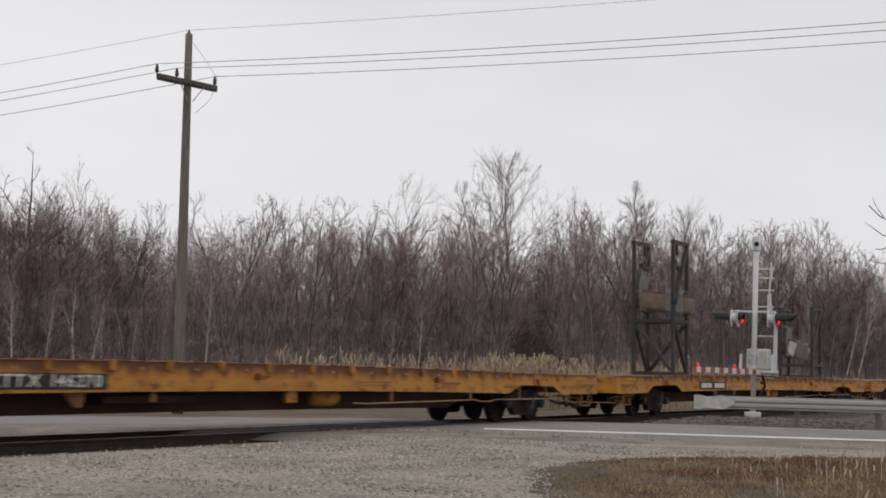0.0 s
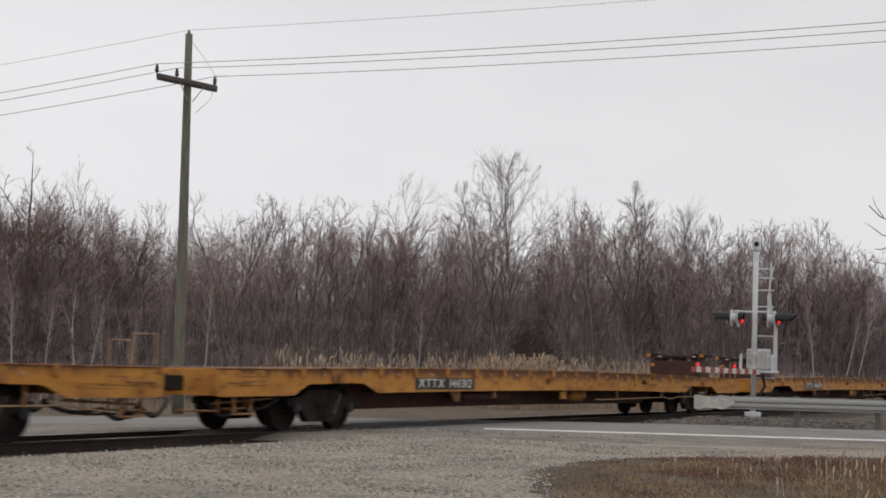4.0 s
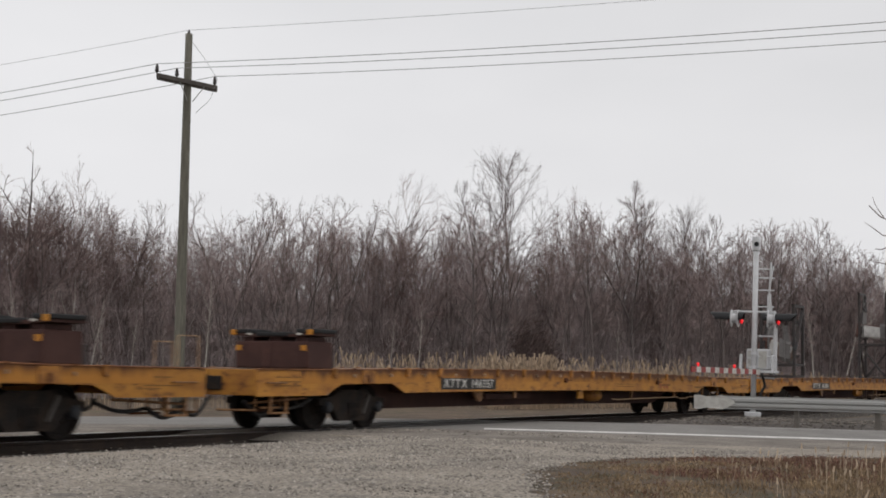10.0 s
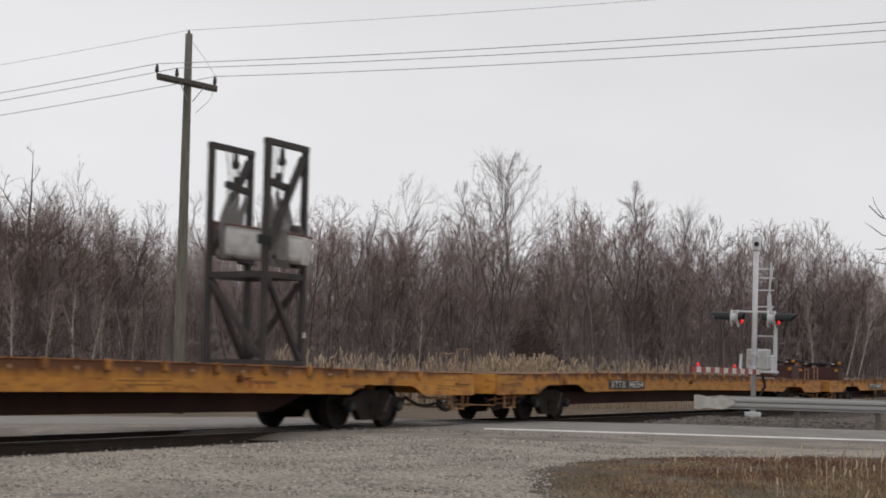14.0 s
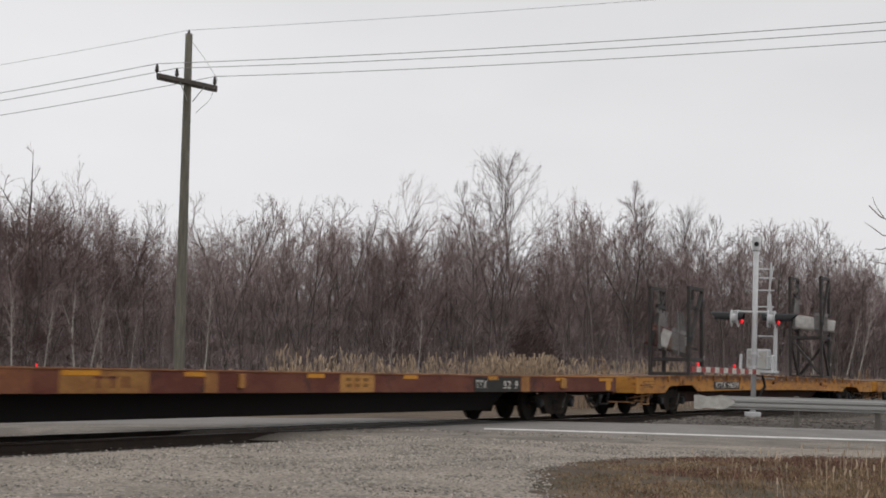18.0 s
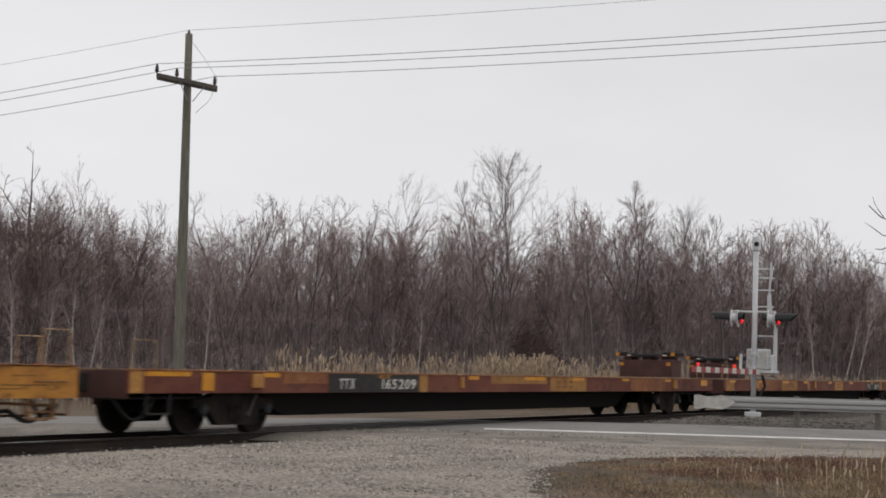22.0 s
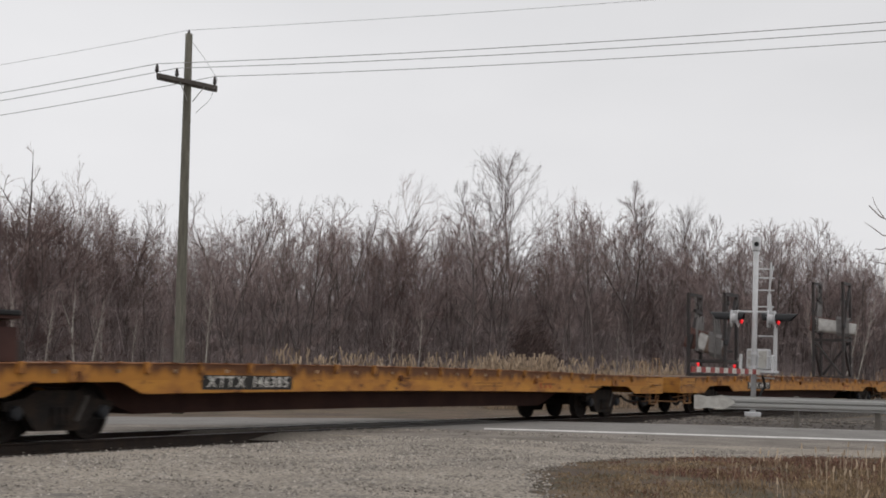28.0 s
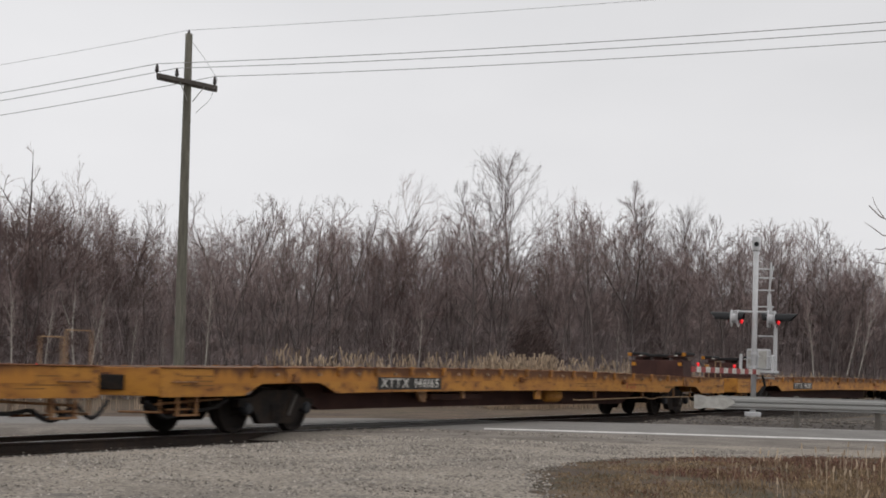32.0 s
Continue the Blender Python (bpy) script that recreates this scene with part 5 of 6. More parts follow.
def gate_arm(name_label, x0, x1, y, z, rise, lamps, hh=0.07):
    g = thing("crossing_gate_arm", name_label, "crossing gate", "crossing gate arms")
    n = 16
    L = x1 - x0
    for k in range(n):
        a, b = x0 + L * k / n, x0 + L * (k + 1) / n
        za, zb = z + rise * k / n, z + rise * (k + 1) / n
        bm = bm_new()
        prism(bm, [(a, za - hh), (b, zb - hh), (b, zb + hh), (a, za + hh)], y - 0.012, y + 0.012)
        part("stripe", bm, "white" if k % 2 else "redstripe", g)
    for lx in lamps:
        zl = z + rise * (lx - x0) / L + hh
        bm = bm_new()
        k = hh / 0.07
        lathe(bm, [(0.015, zl - 0.01), (0.02 * k, zl + 0.03 * k), (0.036 * k * k, zl + 0.04 * k), (0.036 * k * k, zl + 0.085 * k), (0.015 * k, zl + 0.10 * k)], axis="z", n=10, off=(lx, y, 0))
        part("lamp", bm, "redlamp", g, "glowing red gate lamp")
    return g


gate_arm("lowered red and white striped crossing gate arm", 35.2, 40.85, -3.9, 1.30, -0.02, (35.7, 38.6))
gate_arm("lowered red and white gate arm beyond the track", 14.6, 21.7, 4.5, 1.01, 0.02, (21.45, 18.6, 16.2), 0.05)
sig2 = thing("crossing_signal", "aluminium-painted signal mast beyond the track", "railway signal", m=pose(14.4, 4.75, 0))
bm = bm_new()
tube(bm, (0, 0, -0.2), (0, 0, 4.6), 0.075, n=12)
part("mast", bm, "alu", sig2)
bm = bm_new()
box(bm, -0.24, 0.24, -0.40, 0.26, 0.9, 1.6, 0.03)
part("gate_machine", bm, "alu", sig2)

# guard rail
gr = thing("guard_rail", "galvanised W-beam guard rail on dark posts with a flared end", "guard rail")
g0, gdir = Vector((34.25, -4.3)), Vector((0.4226, -0.9063))
PROF = [(-0.155, 0.0), (-0.115, 0.0), (-0.085, 0.055), (-0.035, 0.055), (0.0, 0.015), (0.035, 0.055), (0.085, 0.055), (0.115, 0.0), (0.155, 0.0)]
bm = bm_new()
rings = []
for k in range(0, 30):
    d = 0.62 + k * 0.85
    p = g0 + gdir * d
    gz = 0.52 - 0.011 * d
    rings.append([bm.verts.new((p.x - RN.x * w, p.y - RN.y * w, gz + h)) for h, w in PROF])
for a, b in zip(rings, rings[1:]):
    for k in range(len(PROF) - 1):
        bm.faces.new((a[k], b[k], b[k + 1], a[k + 1]))
rl = part("w_beam", bm, "galv", gr)
md = rl.modifiers.new("thick", "SOLIDIFY")
md.thickness = 0.006
bm = bm_new()
fl = [(0.0, 0.16), (0.12, 0.17), (0.30, 0.13), (0.5, 0.15), (0.66, 0.17), (0.86, 0.09), (0.98, 0.0), (0.86, -0.09), (0.66, -0.17), (0.5, -0.15), (0.30, -0.13), (0.12, -0.17), (0.0, -0.16)]
va = [bm.verts.new((*(g0 + gdir * x - RN * (0.075 + 0.05 * math.sin(x * 3))), 0.515 + z)) for x, z in fl]
vb = [bm.verts.new((*(g0 + gdir * x - RN * (0.06 + 0.05 * math.sin(x * 3))), 0.515 + z)) for x, z in fl]
bm.faces.new(va)
bm.faces.new(vb[::-1])
for k in range(len(fl)):
    bm.faces.new((va[k], va[(k + 1) % len(fl)], vb[(k + 1) % len(fl)], vb[k]))
part("end_terminal", bm, "galvend", gr, "pale flared end plate")
for k in range(1, 14):
    p = g0 + gdir * (0.55 + 1.905 * k) + RN * 0.12
    bm = bm_new()
    box(bm, p.x - 0.05, p.x + 0.05, p.y - 0.06, p.y + 0.06, -0.6, 0.70 - 0.02 * k, 0.01)
    part("rail_post", bm, "post", gr)


# ---- vegetation ----
def axis(rng, p, d, length, r0, r1, n, wob, lift, store):
    """One wandering limb; returns its points, each with the way it goes and its radius."""
    pts = [(p, d, r0)]
    rr = r0
    for k in range(n):
        d = (d + Vector((rng.gauss(0, wob), rng.gauss(0, wob), rng.gauss(0, wob * 0.6) + lift))).normalized()
        q = p + d * (length / n)
        r2 = r0 + (r1 - r0) * (k + 1) / n
        store.append((*p, rr, *q, r2))
        p, rr = q, r2
        pts.append((p, d, rr))
    return pts


def along(pts, f):
    k = min(len(pts) - 2, int(f * (len(pts) - 1)))
    g = f * (len(pts) - 1) - k
    return pts[k][0].lerp(pts[k + 1][0], g), pts[k][1], pts[k][2] + (pts[k + 1][2] - pts[k][2]) * g


def off_way(rng, d, degrees, az):
    """A way that leaves d by that many degrees, turned az round it."""
    a = d.orthogonal().normalized()
    b = d.cross(a)
    w = radians(degrees)
    return (d * math.cos(w) + (a * math.cos(az) + b * math.sin(az)) * math.sin(w)).normalized()


def bare_tree(seed, height, girth, label, leaders=1, fork=0.5, splay=22, limbs=16, first=0.35, reach=0.26, angle=48, lift=0.07, subs=7, twigs=5, wob=0.07,
              lean=0.03, bark="bark", twig="twig", full=0.55, fine=0.008):
    """A leafless tree: trunk, leaders above the fork, limbs, branches and fine twigs. full: how far up the crown is widest."""
    rng = random.Random(seed)
    tr, tw = [], []
    base_d = Vector((rng.gauss(0, lean), rng.gauss(0, lean), 1)).normalized()
    if leaders == 1:
        stems = [(axis(rng, Vector((0, 0, -0.3)), base_d, height, girth, 0.012, 11, wob * 0.45, 0.16, tr), first, limbs, height)]
    else:
        bole = axis(rng, Vector((0, 0, -0.3)), base_d, height * fork, girth, girth * 0.72, 5, wob * 0.35, 0.12, tr)
        stems, turn = [], rng.uniform(0, math.tau)
        for k in range(leaders):
            at, d, r = along(bole, 1.0 - 0.22 * k / leaders)
            way = off_way(rng, d, splay * rng.uniform(0.5, 1.25), turn + k * math.tau / leaders + rng.gauss(0, 0.3))
            ln = height * (1 - fork) * rng.uniform(0.80, 1.08)
            stems.append((axis(rng, at, way, ln, girth * rng.uniform(0.42, 0.60), 0.010, 8, wob, lift * 0.6, tr), 0.10, max(4, limbs // leaders), ln * 1.35))
        for k in range(3):
            at, d, r = along(bole, rng.uniform(0.5, 0.95))
            side = axis(rng, at, off_way(rng, d, angle + 12, rng.uniform(0, math.tau)), height * reach * 0.7, r * 0.25, 0.008, 5, wob * 1.4, lift, tr)
            stems.append((side, 0.3, 3, height * 0.35))
    turn = rng.uniform(0, math.tau)
    for pts, start, count, size in stems:
        for c in range(count):
            f = start + (0.985 - start) * (c + rng.random() * 0.9) / count
            at, d, r = along(pts, f)
            g = (f - start) / (1 - start)
            shape = 0.35 + 0.65 * math.sin(math.pi * min(1.0, g / full * 0.5 if g < full else 0.5 + (g - full) / (1 - full) * 0.42))
            ln = size * reach * shape * rng.uniform(0.65, 1.2)
            turn += 2.4 + rng.gauss(0, 0.35)
            limb = axis(rng, at, off_way(rng, d, angle * rng.uniform(0.75, 1.25) * (1.1 - 0.35 * g), turn), ln, max(0.026, r * 0.48), 0.012, 5, wob * 1.1, lift, tr if r > 0.026 else tw)
            for j in range(subs):
                at2, d2, r2 = along(limb, 0.18 + 0.80 * (j + rng.random()) / subs)
                l2 = ln * rng.uniform(0.32, 0.68) * (1.15 - 0.5 * j / subs)
                br = axis(rng, at2, off_way(rng, d2, rng.uniform(22, 50), rng.uniform(0, math.tau)), l2, max(0.015, r2 * 0.6), 0.008, 3, wob * 1.2, lift * 0.8, tw)
                for q in range(twigs):
                    at3, d3, _ = along(br, 0.15 + 0.84 * (q + rng.random()) / twigs)
                    w3 = off_way(rng, d3, rng.uniform(18, 48), rng.uniform(0, math.tau))
                    tip = at3 + (w3 + Vector((0, 0, 0.25))).normalized() * l2 * rng.uniform(0.35, 0.80)
                    tw.append((*at3, fine, *tip, fine * 0.5))
                    mid = at3.lerp(tip, rng.uniform(0.3, 0.7))
                    w4 = off_way(rng, w3, rng.uniform(25, 60), rng.uniform(0, math.tau))
                    tw.append((*mid, fine * 0.85, *(mid + w4 * l2 * rng.uniform(0.2, 0.4)), fine * 0.45))
    t = thing("bare_tree", label, "tree", "bare trees of the wood")
    part("trunk", raw("trunk", *sticks(tr, 5), bark), None, t)
    part("crown", raw("crown", *sticks(tw, 3), twig), None, t)
    t["top"] = float(max(row[6] for row in tr + tw))
    return t


LB = "leafless grey-brown deciduous tree in the wood"
protos = [bare_tree(11 + k, 12.0, g, LB, n, fk, sp, lb, fi, rc, an, lf, sb, 4, wb) for k, (g, n, fk, sp, lb, fi, rc, an, lf, sb, wb) in enumerate((
    (0.10, 1, 0.5, 20, 13, 0.32, 0.27, 36, 0.06, 6, 0.06), (0.11, 2, 0.46, 15, 14, 0.3, 0.28, 34, 0.05, 6, 0.06), (0.12, 3, 0.40, 18, 15, 0.3, 0.27, 34, 0.05, 5, 0.06), (0.09, 1, 0.5, 20, 13, 0.40, 0.24, 30, 0.06, 6, 0.05),
    (0.11, 1, 0.5, 20, 13, 0.28, 0.32, 42, 0.06, 6, 0.08), (0.10, 4, 0.28, 16, 16, 0.3, 0.22, 32, 0.06, 5, 0.06), (0.12, 2, 0.55, 20, 13, 0.3, 0.30, 42, 0.05, 6, 0.08), (0.09, 1, 0.5, 20, 15, 0.30, 0.20, 38, 0.07, 5, 0.07)))]
oval = bare_tree(31, 17.0, 0.20, "tall leafless tree with an oval crown above the wood", 1, 0.5, 14, 19, 0.44, 0.30, 50, 0.13, 8, 5, 0.07, 0.0, "bark", "darktwig", 0.30)
oval_two = bare_tree(46, 16.0, 0.17, "tall leafless tree with two leaders and a rounded crown", 2, 0.56, 13, 16, 0.3, 0.27, 50, 0.10, 7, 5, 0.08, 0.02, "bark", "darktwig")
vase = bare_tree(38, 14.0, 0.15, "leafless tree with many upswept limbs from a low fork", 5, 0.34, 22, 22, 0.2, 0.24, 28, 0.05, 6, 4, 0.05)
wide = bare_tree(52, 14.0, 0.17, "tall leafless tree with wide arching limbs", 3, 0.50, 28, 17, 0.2, 0.34, 44, 0.03, 7, 5, 0.09)
pole_tree = bare_tree(57, 13.0, 0.10, "slender leafless tree with sparse upswept limbs", 1, 0.5, 10, 10, 0.45, 0.24, 26, 0.08, 5, 3, 0.05)
snag = bare_tree(61, 13.5, 0.13, "bare forked tree top with few thick limbs", 2, 0.66, 26, 8, 0.25, 0.22, 55, 0.04, 3, 2, 0.11)
crooked = bare_tree(66, 13.0, 0.15, "crooked leaning leafless tree with curved limbs", 2, 0.48, 28, 12, 0.3, 0.30, 44, 0.05, 6, 4, 0.14, 0.08)
dense = bare_tree(71, 11.5, 0.14, "densely twigged dark leafless tree in the wood", 3, 0.25, 20, 26, 0.1, 0.34, 52, 0.05, 9, 6, 0.09, 0.02, "bark", "darktwig", 0.4, 0.010)
birch = bare_tree(35, 8.5, 0.085, "slender white-barked birch at the wood's edge", 1, 0.5, 10, 15, 0.42, 0.16, 38, 0.10, 5, 4, 0.05, 0.02, "birch")
birch_fork = bare_tree(36, 8.0, 0.080, "slender forked white-barked birch at the wood's edge", 2, 0.55, 14, 12, 0.35, 0.18, 40, 0.10, 5, 4, 0.07, 0.03, "birch")
placed = set()


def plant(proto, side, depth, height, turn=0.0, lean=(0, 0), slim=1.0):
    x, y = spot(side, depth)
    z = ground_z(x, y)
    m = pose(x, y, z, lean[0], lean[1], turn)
    if proto in placed:
        t = copy_thing(proto, m)
    else:
        t = proto
        placed.add(proto)
        t.matrix_basis = m
    k = height / t["top"]
    t.scale = (k * slim, k * slim, k)
    return t


rng = random.Random(8)
EDGE_S = (-0.34, -0.295, -0.25, -0.222, -0.185, -0.127, -0.07, -0.03, 0.0, 0.05, 0.12, 0.16, 0.196, 0.234, 0.262, 0.285, 0.298, 0.36)
EDGE_H = (0.120, 0.124, 0.116, 0.114, 0.110, 0.110, 0.102, 0.113, 0.108, 0.110, 0.113, 0.114, 0.109, 0.102, 0.096, 0.084, 0.076, 0.072)   # the wood's height per metre of depth


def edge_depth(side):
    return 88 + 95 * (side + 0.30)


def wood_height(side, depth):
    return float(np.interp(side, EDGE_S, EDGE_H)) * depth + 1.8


# tall ones that stand out
for proto, side, up_by, rise, turn, slim in (
        (snag, -0.2825, 1, 0.154, 40, 0.9), (dense, -0.278, -2, 0.130, 0, 1.0), (dense, -0.262, 0, 0.118, 130, 0.9), (dense, -0.298, 0, 0.126, 220, 1.0), (dense, -0.222, 3, 0.100, 70, 0.9), (pole_tree, -0.247, 4, 0.144, 0, 0.9),
        (vase, -0.214, 5, 0.117, 30, 0.9), (pole_tree, -0.200, 7, 0.114, 90, 1.0), (pole_tree, -0.178, 3, 0.104, 50, 1.0), (vase, -0.146, 5, 0.124, 60, 1.15), (wide, -0.120, 6, 0.119, 20, 0.8),
        (crooked, -0.104, 3, 0.124, 200, 0.8), (wide, -0.090, 8, 0.104, 110, 0.9), (vase, -0.070, 4, 0.123, 100, 0.95), (wide, -0.031, 4, 0.142, 75, 0.95), (dense, -0.022, 0, 0.106, 60, 0.8), (dense, -0.040, 2, 0.100, 300, 0.7),
        (oval_two, 0.019, 9, 0.133, 15, 0.8), (pole_tree, 0.008, 6, 0.122, 140, 1.2), (oval, 0.0490, 5, 0.162, 30, 1.0), (crooked, 0.090, 6, 0.127, 60, 0.9), (oval_two, 0.133, 10, 0.134, 70, 0.95), (oval, 0.159, 12, 0.126, 200, 0.8),
        (vase, 0.108, 8, 0.110, 240, 0.9), (oval_two, 0.178, 14, 0.112, 160, 0.8), (dense, 0.072, 6, 0.096, 20, 0.8), (dense, 0.150, 4, 0.098, 100, 0.8), (vase, 0.187, 8, 0.106, 10, 1.1), (vase, 0.207, 10, 0.100, 80, 1.2),
        (vase, 0.229, 8, 0.099, 170, 1.2), (vase, 0.250, 10, 0.098, 260, 1.15), (vase, 0.268, 6, 0.088, 40, 1.2), (dense, 0.285, 2, 0.078, 300, 1.0), (dense, 0.262, 4, 0.080, 120, 1.0), (wide, -0.165, 7, 0.108, 230, 0.8), (wide, -0.230, 6, 0.108, 310, 0.7)):
    d = edge_depth(side) + up_by
    plant(proto, side, d, rise * d + 1.8, turn, slim=slim)
for k in range(250):
    side = -0.34 + 0.72 * ((k + rng.random()) / 250) ** 0.9
    row = rng.choice((0, 0, 1, 1, 2, 3))
    d = edge_depth(side) + row * 7 + rng.uniform(-3, 4)
    plant(rng.choice(protos), side, d, wood_height(side, d) * rng.uniform(0.70, 1.05) * (1.0 + 0.16 * noise.noise((side * 22, 0.7, 0))), rng.uniform(0, 360), (rng.uniform(-3, 3), rng.uniform(-3, 3)), rng.uniform(0.85, 1.3))
for proto, side, dd, h, ln in ((birch, -0.2870, -6, 7.4, -7), (birch, -0.2680, -5, 6.8, 1), (birch_fork, -0.2440, -4, 7.4, -2), (birch, -0.2385, -5, 6.8, 5), (birch, -0.2095, -4, 6.2, 0), (birch, -0.1590, -6, 9.0, -2),
                               (birch, -0.0160, -4, 8.2, -2), (birch, -0.036, -2, 7.0, 0), (birch, 0.2510, -6, 9.8, -9), (birch, 0.2690, -8, 9.4, 8), (birch, 0.2770, -8, 10.2, 8), (birch_fork, -0.226, -3, 6.0, -1), (birch, -0.187, -2, 5.6, -4), (birch, 0.116, 0, 7.5, -1)):
    plant(proto, side, edge_depth(side) + dd, h, 0.0, (0.874 * ln, 0.486 * ln), 0.9)

# undergrowth: thin criss-cross stems at the foot of the wood
nr = np.random.default_rng(5)
f2, r2 = np.array([math.cos(YAW), math.sin(YAW)]), np.array([math.sin(YAW), -math.cos(YAW)])


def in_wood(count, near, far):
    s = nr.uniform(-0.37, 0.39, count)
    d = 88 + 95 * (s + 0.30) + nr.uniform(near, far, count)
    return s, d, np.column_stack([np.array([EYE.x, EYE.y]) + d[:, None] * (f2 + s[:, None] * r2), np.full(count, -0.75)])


N = 9000
_, _, foot = in_wood(N, -4, 26)
h = np.minimum(nr.gamma(3.0, 1.0, N) * 0.80 + 0.6, 5.0)
tip = foot + np.column_stack([nr.normal(0, 0.38, (N, 2)) * h[:, None], h])
mid = foot + (tip - foot) * np.array([0.35, 0.35, 0.55])
rad = nr.uniform(0.006, 0.015, N)
seg = [np.column_stack([foot, rad, mid, rad * 0.75]), np.column_stack([mid, rad * 0.75, tip, rad * 0.3])]
for k in range(2):
    n = 75000
    _, _, p0 = in_wood(n, -5, 24)
    p0[:, 2] += np.minimum(nr.gamma(1.6, 1.0, n) * (0.9 + 0.7 * k), 5.5)
    p1 = p0 + nr.normal(0, 0.34, (n, 3)) + (0, 0, 0.16)
    seg.append(np.column_stack([p0, np.full(n, 0.010), p1, np.full(n, 0.005)]))
tagged(new("undergrowth", raw("undergrowth", *blades(np.concatenate(seg)), "thicket")), "dense dark leafless undergrowth at the foot of the wood", "undergrowth", kind="stuff")

# slender trees deeper in the wood
N = 2900
s_, d_, base = in_wood(N, 1, 44)
h = (np.interp(s_, EDGE_S, EDGE_H) * d_ + 1.8) * nr.uniform(0.40, 0.90, N) * np.array([1.0 + 0.22 * noise.noise((a * 24, 0.2, 0)) for a in s_])
lean3 = np.column_stack([nr.normal(0, 0.08, (N, 2)) * h[:, None], h])
swing = np.column_stack([nr.normal(0, 0.035, (N, 2)) * h[:, None], np.zeros(N)])
rad = nr.uniform(0.025, 0.075, N)
stems, fine = [], []
knots = (0, 0.35, 0.7, 1.0)
for f0, f1 in zip(knots, knots[1:]):
    stems.append(np.column_stack([base + lean3 * f0 + swing * math.sin(6.0 * f0), rad * (1 - 0.88 * f0), base + lean3 * f1 + swing * math.sin(6.0 * f1), rad * (1 - 0.88 * f1)]))
for k in range(16):
    f0 = nr.uniform(0.18, 0.97, N)
    az = nr.uniform(0, math.tau, N)
    ln = h * nr.uniform(0.10, 0.26, N) * (1.25 - 0.7 * f0)
    el = nr.uniform(0.0, 1.0, N)
    p0 = base + lean3 * f0[:, None] + swing * np.sin(6.0 * f0)[:, None]
    p1 = p0 + np.column_stack([np.cos(az) * ln * np.cos(el), np.sin(az) * ln * np.cos(el), ln * np.sin(el)])
    fine.append(np.column_stack([p0, rad * 0.36 * (1.1 - f0), p1, np.full(N, 0.007)]))
    for j in range(7):
        g0 = nr.uniform(0.15, 1.0, N)[:, None]
        q0 = p0 * (1 - g0) + p1 * g0
        q1 = q0 + (nr.normal(0, 0.55, (N, 3)) + (0, 0, 0.22)) * (0.42 * ln)[:, None]
        fine.append(np.column_stack([q0, np.full(N, 0.009), q1, np.full(N, 0.004)]))
va, fa = sticks(np.concatenate(stems))
vb, fb = blades(np.concatenate(fine), 3)
tagged(new("wood", raw("wood", np.concatenate([va, vb]), fa.tolist() + (fb + len(va)).tolist(), "brush")), "slender leafless trees deeper in the wood", "woods", kind="stuff")

# the wood goes on behind: a ragged dark sheet coloured with haze and shade
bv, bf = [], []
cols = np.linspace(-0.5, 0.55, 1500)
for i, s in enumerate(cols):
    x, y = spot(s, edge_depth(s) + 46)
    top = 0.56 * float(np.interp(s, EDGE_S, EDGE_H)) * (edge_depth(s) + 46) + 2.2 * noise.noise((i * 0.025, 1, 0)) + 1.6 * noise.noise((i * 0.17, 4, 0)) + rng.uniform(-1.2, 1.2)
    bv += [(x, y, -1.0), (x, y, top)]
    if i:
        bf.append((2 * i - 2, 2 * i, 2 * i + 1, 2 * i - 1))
tagged(new("backdrop", raw("backdrop", bv, bf, "distance")), "flat sheet coloured as the hazy, shaded depth of the wood", "backdrop", kind="structure")


def reeds(name, n, lo, hi, near, far, hmin, hmax, seed, label):
    g = np.random.default_rng(seed)
    s = g.uniform(lo, hi, n)
    d = g.uniform(near, far, n) + 40 * (s - lo)
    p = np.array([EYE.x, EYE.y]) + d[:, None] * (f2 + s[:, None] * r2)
    zz = np.array([ground_z(a, b) for a, b in p])
    hh = hmin + (hmax - hmin) * g.random(n) ** 1.6
    hh *= np.array([0.93 + 0.16 * noise.noise((a * 0.8, b * 0.8, seed)) for a, b in p])
    ln = g.normal(0, 0.05, (n, 2)) * hh[:, None]
    top = np.column_stack([p + ln, zz + hh * 0.88])
    tip = np.column_stack([p + ln * 1.3 + g.normal(0, 0.05, (n, 2)), zz + hh])
    segs = np.concatenate([np.column_stack([p, zz, np.full(n, 0.010), top, np.full(n, 0.007)]), np.column_stack([top, np.full(n, 0.016), tip, np.full(n, 0.034)])])
    n = n // 3
    lf = g.integers(0, len(p), n)
    b0 = np.column_stack([p[lf], zz[lf] + hh[lf] * g.uniform(0.3, 0.75, n)])
    b1 = b0 + np.column_stack([g.normal(0, 0.22, (n, 2)), g.uniform(0.05, 0.35, n)])
    segs = np.concatenate([segs, np.column_stack([b0, np.full(n, 0.014), b1, np.full(n, 0.003)])])
    tagged(new(name, raw(name, *sticks(segs), "reed")), label, "reeds", kind="stuff")


reeds("reed_bed", 1000, -0.115, 0.17, 50, 60, 1.40, 2.22, 3, "pale dry reeds standing in a wet ditch")
reeds("reed_bed", 170, -0.30, -0.10, 50, 60, 1.4, 2.0, 4, "thin pale dry reeds before the wood")
reeds("reed_bed", 500, 0.03, 0.075, 52, 58, 1.45, 2.15, 6, "thick stand of pale dry reeds")
reeds("reed_bed", 500, 0.07, 0.16, 54, 62, 1.05, 1.65, 16, "pale dry reeds along the ditch")
reeds("reed_bed", 650, 0.17, 0.30, 62, 75, 1.1, 1.7, 7, "pale dry reeds further along the ditch")

